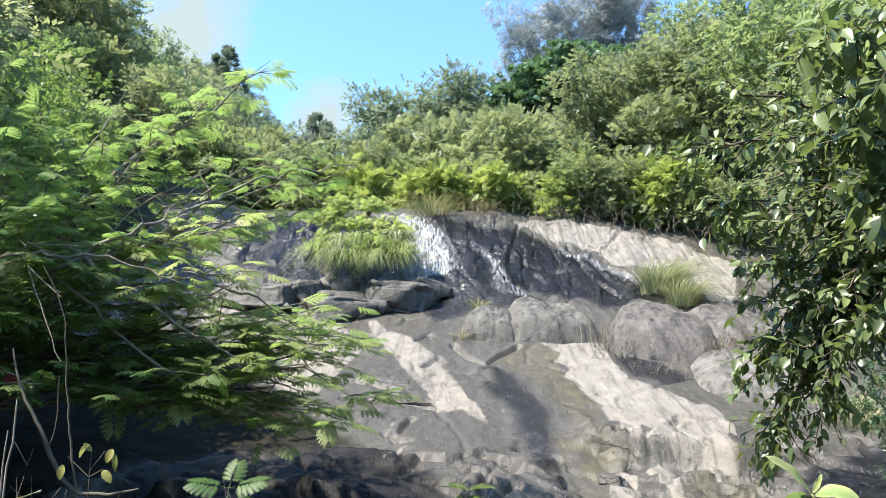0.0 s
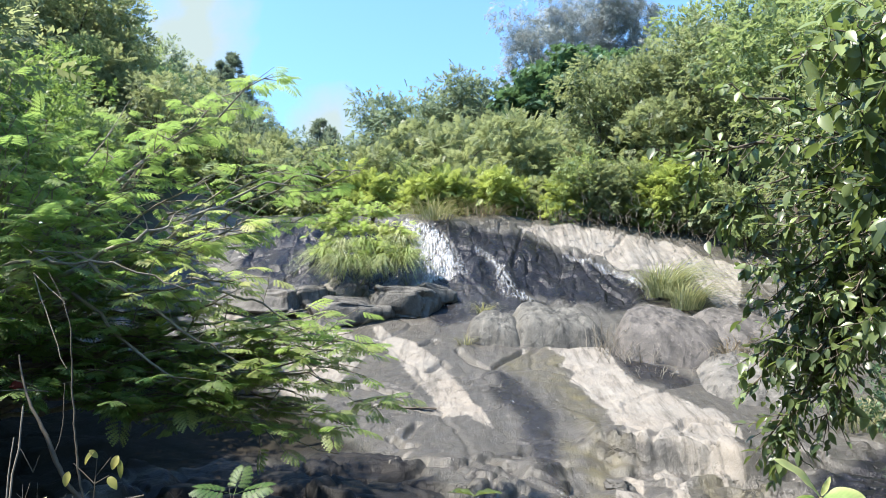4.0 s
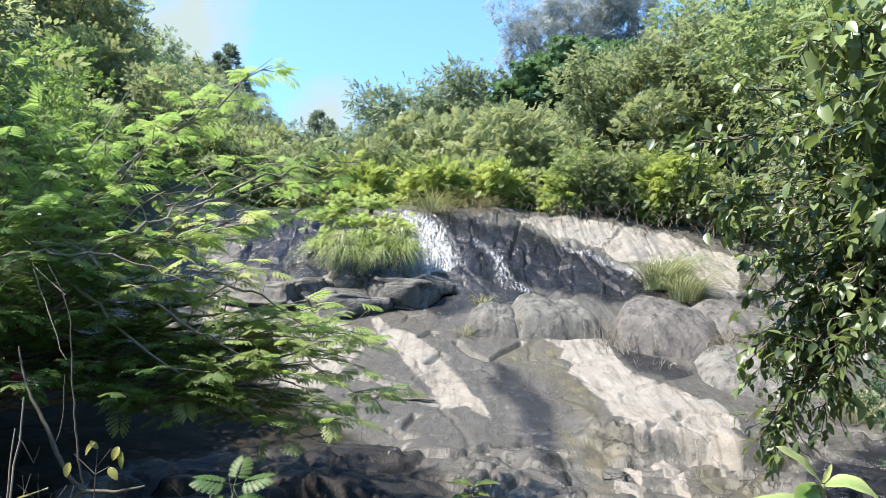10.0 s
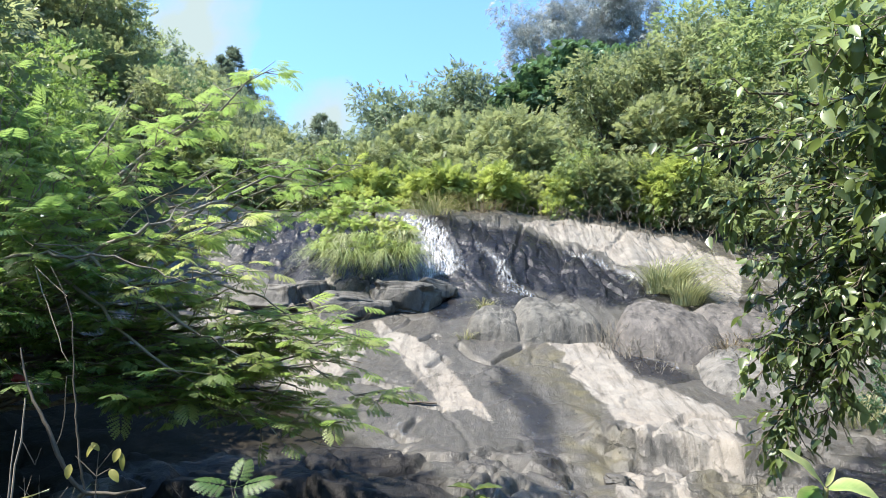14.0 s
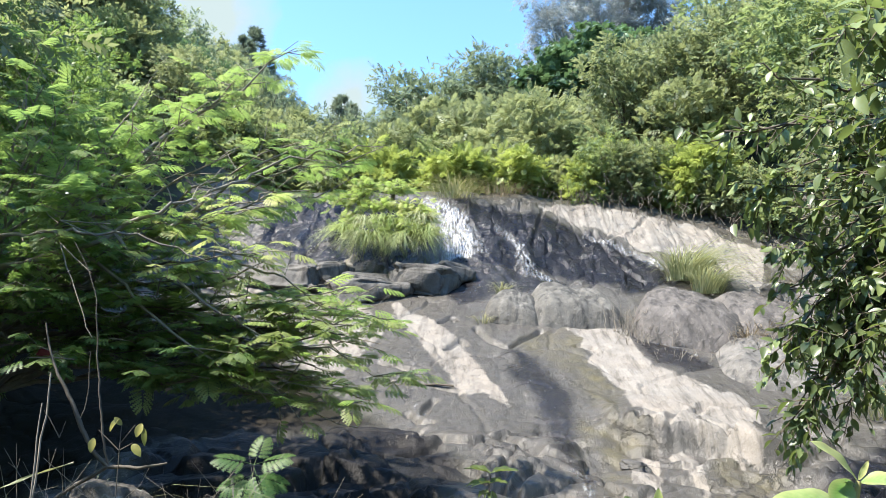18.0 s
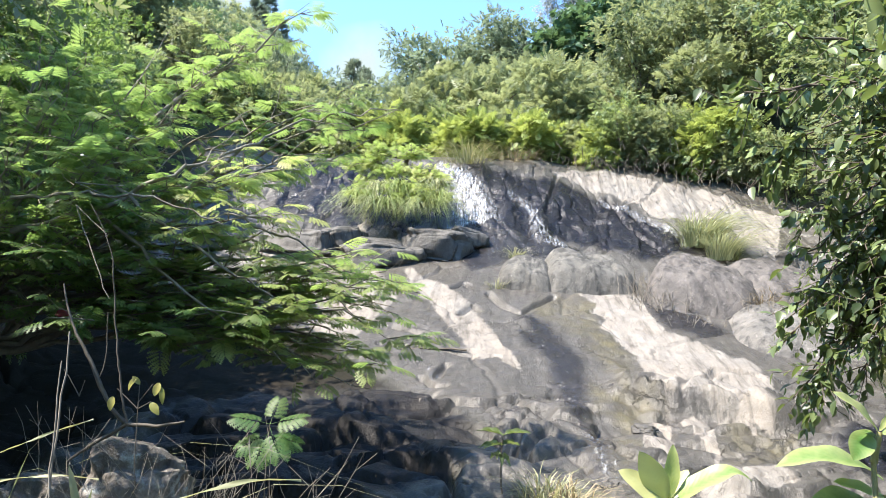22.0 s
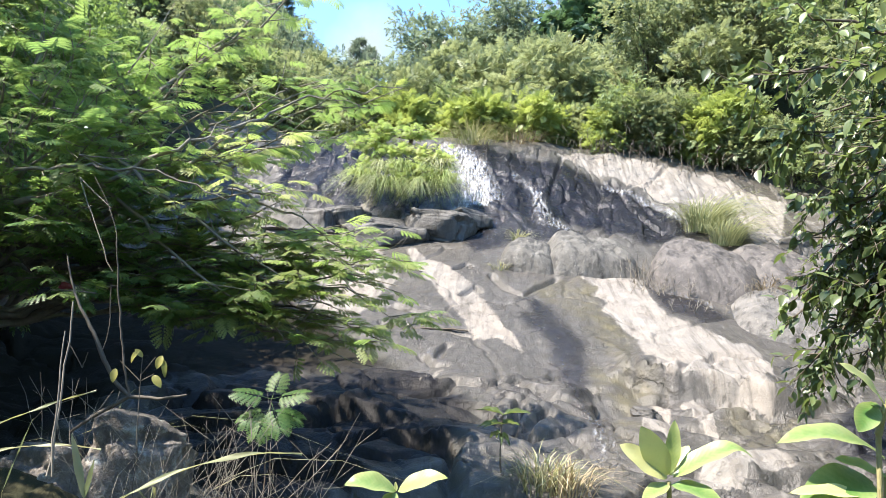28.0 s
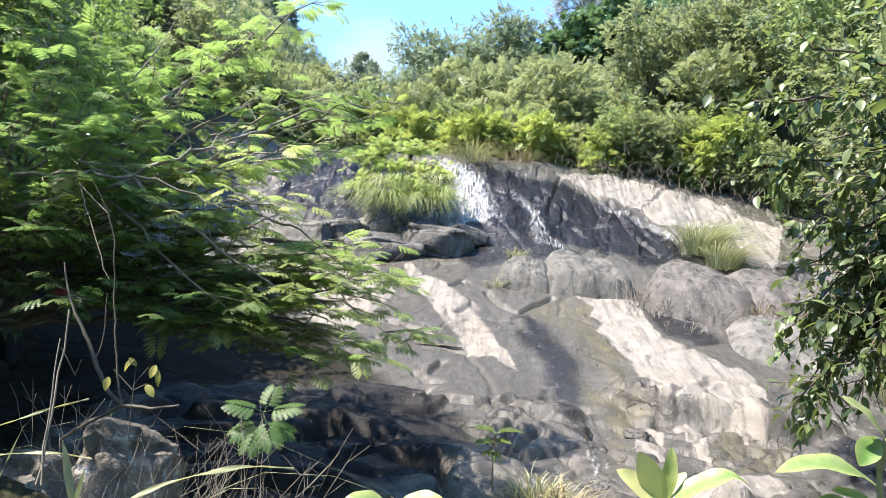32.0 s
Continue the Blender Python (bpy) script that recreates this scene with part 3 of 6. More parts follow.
M_STONE = stone_material("stone_grey", (0.036, 0.034, 0.029), (0.125, 0.118, 0.102))
M_STONE_WARM = stone_material("stone_warm", (0.040, 0.035, 0.031), (0.118, 0.105, 0.094))
M_STONE_DARK = stone_material("stone_dark", (0.035, 0.033, 0.030), (0.12, 0.113, 0.102))
M_STONE_LICHEN = stone_material("stone_lichen", (0.060, 0.052, 0.044), (0.20, 0.175, 0.15), (0.32, 0.35, 0.33))
M_STONE_SMOOTH = stone_material("stone_smooth", (0.06, 0.056, 0.050), (0.15, 0.14, 0.124))


def water_material():
    m, nt, bsdf, out = nodes_of("white_water")
    n = noise_of(nt, 9.5, 6, 0.78, (2.6, 0.36, 0.36))
    g = noise_of(nt, 48, 4, 0.7, (1.5, 0.6, 0.6))
    bsdf.inputs["Base Color"].default_value = (0.62, 0.63, 0.64, 1)
    bsdf.inputs["Roughness"].default_value = 0.6
    a = maths(nt, "ADD", maths(nt, "MULTIPLY", n, 4.2), maths(nt, "MULTIPLY", g, 3.0))
    a = maths(nt, "ADD", maths(nt, "ADD", a, -5.4), maths(nt, "MULTIPLY", attr(nt, "flow"), 2.2))
    a = maths(nt, "MULTIPLY", maths(nt, "MULTIPLY_ADD", a, 1.0, 0.0), maths(nt, "MULTIPLY_ADD", attr(nt, "flow"), 2.5, 0.0))
    nt.links.new(maths(nt, "MULTIPLY", a, 0.72), bsdf.inputs["Alpha"])
    relief(nt, bsdf, g, 0.5, 0.02)
    return m


M_WATER = water_material()


def cloud_material():
    m, nt, bsdf, out = nodes_of("cloud")
    nt.nodes.remove(bsdf)
    n = noise_of(nt, 0.011, 6, 0.55)
    em = nt.nodes.new("ShaderNodeEmission")
    em.inputs[0].default_value, em.inputs[1].default_value = (0.80, 0.98, 1.0, 1), 0.26
    tr = nt.nodes.new("ShaderNodeBsdfTransparent")
    ms = nt.nodes.new("ShaderNodeMixShader")
    f = maths(nt, "MULTIPLY_ADD", maths(nt, "ADD", n, maths(nt, "MULTIPLY", attr(nt, "dense"), 0.9)), 1.7, -1.05)
    nt.links.new(f, ms.inputs[0])
    nt.links.new(tr.outputs[0], ms.inputs[1])
    nt.links.new(em.outputs[0], ms.inputs[2])
    nt.links.new(ms.outputs[0], out.inputs[0])
    return m


M_CLOUD = cloud_material()

# ---- ground: one sheet from the camera's feet to the horizon ----
STREAK = [(-1.26, 12.98), (-1.14, 13.11), (-0.88, 12.7), (-0.55, 12.34), (-0.23, 11.91), (0.04, 11.38), (0.14, 10.99), (0.31, 10.33), (0.49, 9.79), (0.6, 9.3), (0.58, 9.04), (0.46, 9.26), (0.29, 9.52), (0.06, 9.44), (-0.09, 9.85), (-0.25, 10.42), (-0.48, 10.96), (-0.81, 11.73), (-1.11, 12.5)]
PALE_SLAB = [(1.71, 12.02), (2.18, 12.18), (2.69, 12.03), (2.7, 11.15), (2.82, 10.6), (3.06, 10.36), (3.28, 9.99), (3.44, 9.78), (3.14, 9.92), (3.27, 9.91), (3.42, 9.74), (3.65, 9.72), (3.67, 9.53), (3.6, 9.34), (3.74, 9.31), (3.36, 8.36), (3.12, 8.04), (3.12, 7.78), (3.04, 7.65), (2.96, 7.72), (2.9, 7.79), (2.76, 7.9), (2.63, 7.99), (2.44, 8.08), (2.22, 8.09), (2.12, 8.09), (2.12, 8.16), (2.02, 8.26), (2.17, 9.66), (2.06, 9.99), (1.98, 10.33), (1.85, 10.7), (1.98, 11.11), (1.76, 11.29), (1.95, 11.55)]
ISLAND_A = [(1.59, 7.53), (1.69, 7.5), (1.7, 7.47), (1.6, 7.43)]
ISLAND_B = [(1.9, 8), (2.02, 7.93), (2.01, 7.83), (2.08, 7.83), (1.94, 7.37), (1.88, 6.99), (1.75, 6.33), (1.67, 6.7), (1.59, 7.04), (1.71, 7.48), (1.93, 7.84)]
ISLAND_C = [(2.16, 7.89), (2.29, 7.95), (2.44, 7.92), (2.45, 7.69), (2.35, 7.1), (2.15, 6.56), (2.26, 7.27), (2.23, 7.67), (2.17, 7.78)]
ISLAND_D = [(2.52, 8.02), (2.62, 7.97), (2.79, 7.84), (2.9, 7.72), (2.89, 7.6), (2.78, 7.74), (2.6, 7.92)]
FOOT_PALE = [(2.05, 6.29), (2.18, 6.18), (2.47, 6.17), (2.56, 6.1), (2.56, 5.99), (2.36, 5.9), (2.01, 5.69), (1.71, 5.61), (1.81, 6.06)]
CREST_PALE = [(1.76, 16.72), (3.16, 17.05), (4.17, 16.58), (5.31, 16.7), (5.88, 16.22), (6.69, 15.94), (5.3, 12.84), (5.05, 13.39), (5.3, 14.57), (5.37, 15.11), (5.06, 15.3), (4.06, 15.08), (3.62, 15.44), (2.95, 16.04), (2.19, 16.43)]
SIDE_PALE = [(3.9, 10.98), (4.32, 11.33), (4.6, 11.29), (4.16, 10.29), (4.04, 10.55)]
BANK_PALE = [(-4.36, 13.06), (-3.9, 13.89), (-2.92, 14.39), (-1.82, 13.17), (-1.25, 11.81), (-1.7, 10.28), (-2.75, 10.66)]
CHIP = [(-0.57, 7.74), (-0.44, 8.25), (-0.3, 8.32), (-0.43, 8.08)]
LEDGE_CHIP = [(-2.48, 14.44), (-2.32, 14.76), (-2.14, 14.6), (-2.29, 14.21)]
ALGAE_A = [(0.73, 11.32), (1.19, 11.91), (1.71, 12.02), (1.95, 11.55), (1.76, 11.29), (1.85, 10.7), (1.98, 10.33), (2.13, 9.66), (1.75, 8.53), (1.63, 9.25), (1.48, 10.04), (1.17, 10.77)]
ALGAE_B = [(1.41, 8.66), (1.7, 8.45), (1.8, 8.36), (2.11, 8.09), (2.03, 8.14), (1.54, 7.54), (1.48, 8.03), (1.3, 7.96)]
ALGAE_C = [(1.46, 7.27), (1.64, 7.26), (1.46, 6.6), (1.15, 5.96)]
ALGAE_D = [(2.6, 7.92), (2.91, 7.6), (3.2, 7.56), (2.61, 6.5), (2.28, 6.42), (2.51, 7.66)]
ALGAE = [ALGAE_A, ALGAE_B, ALGAE_C, ALGAE_D]
FALL_FACE = [(-0.81, 16.53), (-0.09, 16.54), (0.5, 16.27), (1.84, 16.34), (2.91, 15.86), (3.43, 15.33), (3.89, 14.76), (4.24, 13.79), (3.14, 13.58), (2.67, 13.94), (2.12, 14.05), (1.88, 14.37), (1.34, 13.99), (0.86, 14.16), (0.43, 14.23), (-0.07, 14.42), (-0.62, 15.22)]
LEDGE_FACE = [(-4.88, 17.02), (-3.01, 16.61), (-1.12, 16.57), (-0.64, 14.94), (-1.64, 14.38), (-3.01, 14.4), (-4.28, 14.78)]
# foot and pool: wet rock plus painted shade; bank: the tree's shade painted dark
FOOT_WET_SHADE = [(-0.92, 8.47), (-0.5, 8.15), (-0.1, 7.6), (0.1, 6.9), (-0.2, 6.0), (-0.9, 5.2), (-1.62, 4.59), (-3.18, 7.29), (-2.44, 8.42)]
BANK_SHADE = [(-7.4, 9.59), (-4.55, 12.08), (-2.09, 10.32), (-0.92, 8.47), (-2.44, 8.42), (-3.18, 7.29), (-4.01, 5.59)]
POOL_WET_SHADE = [(3.61, 7.57), (5.74, 8.84), (3.68, 5.87), (3.13, 6.38)]
BLACK = [FALL_FACE, LEDGE_FACE, FOOT_WET_SHADE, BANK_SHADE, POOL_WET_SHADE]
FALL_FOOT = [(-0.29, 14.51), (0.58, 14.25), (2.12, 14.05), (1.75, 13.45), (0.6, 13.35), (-0.06, 12.93), (-0.4, 13.5)]
RUN_A = [(0.69, 11.1), (0.97, 10.88), (1.17, 10.32), (1.3, 9.33), (1.24, 8.48), (0.92, 8.6), (0.96, 9.5), (0.82, 10.35)]
RUN_B = [(0.61, 10.5), (0.79, 9.85), (1.01, 9.13), (0.96, 8.08), (1.03, 7.29), (1.05, 6.74), (1.03, 5.83), (1.16, 6.8), (1.13, 7.24), (1.34, 8.62), (1.35, 9.61), (1.04, 10.46)]
RUN_C = [(2.72, 11.89), (3.04, 11.57), (3.54, 11.19), (3.66, 10.76), (3.21, 10.51), (2.85, 10.72), (2.74, 11.3)]
# shade on the step's face, painted dark without any wet gloss
RISER_SHADE = [(1.8, 8.37), (2.12, 8.14), (2.12, 8.09), (1.79, 8.31)]
WET_AND_RISER = [FALL_FOOT, RUN_A, RUN_B, RUN_C, RISER_SHADE]


def spread_out(lo, hi, d, far, grow):
    c = list(np.arange(lo, hi + d / 2, d))
    s = d
    while c[-1] < far:
        s *= grow
        c.append(c[-1] + s)
    s = d
    while c[0] > -far:
        s *= grow
        c.insert(0, c[0] - s)
    return np.array(c)


gx = spread_out(-5.2, 7.0, 0.027, 3000, 1.16)
gy = spread_out(4.6, 18.2, 0.031, 3000, 1.13)
GX, GY = np.meshgrid(gx, gy)
GX, GY = GX.ravel(), GY.ravel()
GZ = height(GX, GY)
wx = GX + 0.05 * fbm(GX * 2.6, GY * 2.6, 91, 5, 0.65)
wy = GY + 0.12 * fbm(GX * 2.6, GY * 2.2, 97, 5, 0.65)
rockness = rock_mask(GX, GY)
near = (np.abs(GX) < 9) & (GY > 3) & (GY < 20)


def painted(polys, soft):
    m = np.zeros(len(GX))
    for pts in polys:
        m[near] = np.maximum(m[near], inside(wx[near], wy[near], pts, soft))
    return m


ga, gb = np.meshgrid(np.arange(len(gy) - 1), np.arange(len(gx) - 1), indexing="ij")
g0 = (ga * len(gx) + gb).ravel()
GF = np.stack([g0, g0 + 1, g0 + 1 + len(gx), g0 + len(gx)], 1)
# the soil mask also covers bank, foot and mound, to paint their shade
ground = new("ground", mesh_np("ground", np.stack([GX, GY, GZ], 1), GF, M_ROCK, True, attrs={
    "dry": np.maximum(painted([STREAK, PALE_SLAB, CREST_PALE, SIDE_PALE, BANK_PALE], 0.13), painted([ISLAND_A, ISLAND_B, ISLAND_C, ISLAND_D, FOOT_PALE, CHIP, LEDGE_CHIP], 0.05)), "algae": painted(ALGAE, 0.16) * (0.65 + 0.9 * fbm(GX * 1.5, GY * 0.8, 105, 4)), "black": np.maximum(painted(BLACK, 0.12), 0.80 * painted(WET_AND_RISER, 0.10)), "wet": painted(WET_AND_RISER[:4], 0.12), "soil_and_shade": np.maximum(1 - rockness, np.maximum(step(0.25, 0.5, np.exp(-((GX + 2.9) / 1.3) ** 2 - ((GY - 3.5) / 0.9) ** 2)), np.maximum(0.95 * painted(BLACK[3:4], 0.3), 0.45 * painted(BLACK[2:3], 0.3))))}))
tagged(ground, "bare granite slab with wet and dry streaks, leaf litter beyond", "ground", kind="structure")

# ---- a bank of cloud, far off ----
def cloud_bank(at, wide, tall):
    n = 24
    u, v = np.meshgrid(np.linspace(-1, 1, n), np.linspace(-1, 1, n))
    u, v = u.ravel(), v.ravel()
    V = np.stack([u * wide / 2, 14 * np.cos(2 * u) * np.cos(v), v * tall / 2], 1)
    i, j = np.meshgrid(np.arange(n - 1), np.arange(n - 1), indexing="ij")
    k = (i * n + j).ravel()
    ob = new("backdrop", mesh_np("backdrop", V, np.stack([k, k + 1, k + 1 + n, k + n], 1), M_CLOUD, True,
                                 attrs={"dense": np.clip(1 - np.hypot(u, v), 0, 1) ** 0.7}))
    ob.location = at
    ob.visible_shadow = False
    return tagged(ob, "soft white cloud in a clear blue sky", "cloud", kind="structure")


cloud_bank((-348.04, 900.00, 531.03), 210, 300)
cloud_bank((-152.77, 900.00, 386.99), 130, 130)

# ---- boulders and ledge blocks ----
def rounded_rock(seed, size, rough=0.16, boxy=0.55, subdiv=5):
    """A weathered boulder: a squared-off ball with dents, flat breaks and a rough skin."""
    rnd = random.Random(seed)
    bm = bmesh.new()
    bmesh.ops.create_icosphere(bm, subdivisions=subdiv, radius=1)
    V = np.array([v.co[:] for v in bm.verts])
    F = np.array([[v.index for v in f.verts] for f in bm.faces])
    bm.free()
    p = np.sign(V) * np.abs(V) ** boxy
    p = p / np.linalg.norm(p, axis=1, keepdims=True) * (np.linalg.norm(p, axis=1, keepdims=True) ** 0.75)
    # breaks: planes that cut off corners
    for _ in range(9):
        d = Vector((rnd.gauss(0, 1), rnd.gauss(0, 1), rnd.gauss(0.1, 0.8))).normalized()
        cut = rnd.uniform(0.80, 1.02)
        over = np.maximum(0, p @ np.array(d) - cut)
        p = p - 0.85 * over[:, None] * np.array(d)
    off = Vector((seed * 3.1, seed * 1.7, 0))
    n = np.array([noise.noise(Vector(v) * 1.2 + off) + 0.5 * noise.noise(Vector(v) * 2.6 + off) + 0.22 * noise.noise(Vector(v) * 6 + off)
                  + 0.08 * noise.noise(Vector(v) * 15 + off) for v in V.tolist()])
    p = p * (1 + rough * n)[:, None]
    return p * np.asarray(size) / 2, F


def boulder(name, at, size, turn, material, label, seed, rough=0.16, boxy=0.55, sink=0.35, group=""):
    V, F = rounded_rock(seed, size, rough, boxy)
    low = np.clip(-2 * V[:, 2:3] / size[2], 0, 0.92)
    V[:, :2] *= np.minimum(1 / np.sqrt(1 - low ** 2), 1.3)
    sink = sink + 0.07
    ob = new(name, mesh_np(name, V, F, material, True))
    ob.matrix_world = pose(at[0], at[1], ground_at(*at[:2]) + size[2] * (0.5 - sink), turn[0], turn[1], turn[2])
    return tagged(ob, label, "rock", group)


def bedded_boulder(at, half, tall, turn, material, label, seed, blunt=3.0, skew=0.0):
    """A boulder bedded in the slope: its rounded crown rises out of the slab and its skirt dips below it."""
    rings, spokes = 44, 96
    u = np.linspace(0, 1, rings)[:, None]
    a = np.linspace(0, 2 * np.pi, spokes, endpoint=False)[None]
    wob = 1 + 0.16 * fbm(1.7 * np.cos(a) + seed, 1.7 * np.sin(a) - seed, seed, 3)
    # a squared outline
    sq = (np.abs(np.cos(a)) ** 4 + np.abs(np.sin(a)) ** 4) ** (-1 / 4)
    lx, ly = u * np.cos(a) * half[0] * wob * sq, u * np.sin(a) * half[1] * wob * sq
    c, s_ = math.cos(radians(turn)), math.sin(radians(turn))
    X, Y = (at[0] + c * lx - s_ * ly).ravel(), (at[1] + s_ * lx + c * ly).ravel()
    U = np.broadcast_to(u, lx.shape).ravel()
    crown = tall * (1 - U ** blunt) * (1 + skew * lx.ravel() / half[0])
    crown = crown + (1 - U ** 6) * (0.13 * fbm(X * 1.3, Y * 1.2, seed + 3, 3) + 0.07 * fbm(X * 4, Y * 3, seed + 7, 5, 0.6) - 0.05 * (1 - step(0.0, 0.09, cells(X * 0.9 + 0.4 * Y, Y * 1.1, seed)[2])))
    Z = base_height(X, Y) * (1 - U ** 4) + height(X, Y) * U ** 4 + crown - 0.09 * U ** 8
    V = np.stack([X, Y, Z], 1)
    i, j = np.meshgrid(np.arange(rings - 1), np.arange(spokes), indexing="ij")
    k, n = i * spokes + j, i * spokes + (j + 1) % spokes
    F = np.stack([k, k + spokes, n + spokes, n], -1).reshape(-1, 4)
    foot = np.array([at[0], at[1], ground_at(*at)])
    ob = new("boulder", mesh_np("boulder", V - foot, F, material, True))
    ob.location = foot
    return tagged(ob, label, "rock")


bedded_boulder((1.97, 12.62), (0.80, 0.58), 0.40, 3, M_STONE, "rounded grey boulder sitting across the slab below the fall", 3, 6.0, 0.05)
bedded_boulder((0.92, 12.56), (0.50, 0.48), 0.30, -8, M_STONE, "smaller grey boulder against the large one", 8, 5.5)
bedded_boulder((3.76, 12.08), (0.90, 0.86), 0.50, -14, M_STONE_WARM, "broad dark-streaked boulder with a smooth domed top", 14, 5.0, -0.22)
bedded_boulder((5.15, 12.35), (0.95, 0.85), 0.34, 10, M_STONE_WARM, "low weathered boulder beside the broad one", 21, 3.5, -0.2)
bedded_boulder((6.35, 12.75), (0.8, 0.7), 0.4, 10, M_STONE_WARM, "weathered boulder at the edge of the slab", 25, 2.8)
bedded_boulder((4.75, 10.75), (1.05, 0.9), 0.22, -10, M_STONE_SMOOTH, "flat smooth pale rock beside the slab", 27, 3.5)
boulder("boulder", (5.70, 12.95), (0.8, 0.6, 0.6), (0, 10, 30), M_STONE, "pale broken rock under the grass", 23, 0.3, 0.5, 0.3)
for i, (at, size, turn) in enumerate((((-1.69, 13.53), (1.7, 1.1, 0.72), (6, -4, 10)), ((-0.75, 13.73), (1.5, 1.1, 0.74), (3, 5, -8)), ((-0.21, 13.97), (0.9, 0.8, 0.5), (0, 8, 20)),
                                      ((-2.60, 13.95), (1.0, 0.9, 0.6), (0, -10, 28)), ((-3.31, 13.81), (1.4, 1.0, 0.6), (4, 4, -14)))):
    boulder("ledge_block", at, size, turn, M_STONE_DARK, "dark angular block of the ledge under the grass", 40 + i, 0.24, 0.42, 0.42, "ledge blocks")
boulder("rock", (1.76, 7.53), (0.3, 0.25, 0.2), (5, -6, 0), M_STONE_DARK, "dark broken rock at the foot of the slab", 60, 0.35, 0.5, 0.55)

# ---- falling water ----
def water_sheet(line, widths, lift, label, full=1.0, rows=60, cols=26):
    """White water that clings to the rock along a line of (x, y)."""
    p = np.array(line, float)
    s = np.r_[0, np.cumsum(np.linalg.norm(np.diff(p, axis=0), axis=1))]
    t = np.linspace(0, s[-1], rows)
    cx, cy, w = np.interp(t, s, p[:, 0]), np.interp(t, s, p[:, 1]), np.interp(t, s, widths)
    d = unit(np.stack([np.gradient(cx), np.gradient(cy)], 1))
    q = np.linspace(-1, 1, cols)
    X = cx[:, None] + d[:, 1:2] * q[None] * w[:, None] / 2
    Y = cy[:, None] - d[:, 0:1] * q[None] * w[:, None] / 2
    Z = height(X.ravel(), Y.ravel()).reshape(X.shape) + lift
    edge = (1 - np.abs(q)[None] ** 3) * np.minimum(1, np.minimum(t, s[-1] - t)[:, None] / 0.15)
    i, j = np.meshgrid(np.arange(rows - 1), np.arange(cols - 1), indexing="ij")
    k = (i * cols + j).ravel()
    F = np.stack([k, k + 1, k + 1 + cols, k + cols], 1)
    ob = new("waterfall", mesh_np("waterfall", np.stack([X, Y, Z], -1).reshape(-1, 3), F, M_WATER, True, attrs={"flow": full * edge.ravel()}))
    return tagged(ob, label, "waterfall", "strands of the fall", "stuff")


water_sheet([(-0.98, 16.85), (-0.51, 16.25), (-0.11, 15.11), (-0.02, 14.39)], [0.6, 0.9, 1.5, 1.9], 0.04, "white curtain of water falling down dark rock")
water_sheet([(0.58, 15.60), (1.16, 15.16), (1.34, 14.01), (1.94, 13.96)], [0.3, 0.45, 0.7, 0.6], 0.03, "thin white strand of water down the dark face", 0.86)
water_sheet([(2.55, 15.81), (3.37, 15.28), (3.83, 14.78), (4.16, 13.83)], [0.3, 0.4, 0.35, 0.3], 0.03, "thin water running along the dark face", 0.85)
water_sheet([(2.96, 12.98), (2.92, 12.07), (3.04, 11.34), (3.65, 10.96)], [0.3, 0.4, 0.35, 0.25], 0.05, "trickle between two boulders", 0.65)
water_sheet([(0.18, 14.21), (0.16, 12.90), (0.42, 11.76)], [1.2, 0.9, 0.5], 0.02, "thin film of water over the slab", 0.62)
# white flecks here and along the crack below draw the sun's glints as colour
water_sheet([(0.80, 10.60), (1.00, 9.60), (1.10, 8.40), (1.04, 7.30), (1.10, 6.30), (1.14, 5.60)], [0.25, 0.35, 0.40, 0.40, 0.36, 0.3], 0.02, "thin film of water over the slab, sun glints drawn as white flecks", 0.58, 160)
water_sheet([(1.06, 7.10), (1.10, 6.40), (1.12, 5.70)], [0.2, 0.34, 0.3], 0.04, "white trickle down the foot of the slab", 0.74)
water_sheet([(-1.30, 10.02), (-0.85, 9.76), (-0.42, 9.64), (-0.06, 9.50)], [0.10, 0.16, 0.14, 0.08], 0.02, "line of white flecks drawn for sun glints along a crack", 0.62)
water_sheet([(-0.62, 9.15), (-0.48, 8.85), (-0.36, 8.55)], [0.3, 0.5, 0.35], 0.02, "wet patch on broken rock, its glitter drawn as white flecks", 0.68)
water_sheet([(3.05, 11.45), (3.45, 11.10), (3.85, 10.75), (4.0, 10.5)], [0.12, 0.18, 0.2, 0.12], 0.03, "trickle along the foot of a boulder", 0.7)

# ---- trees ----
SPRIG = sprig()


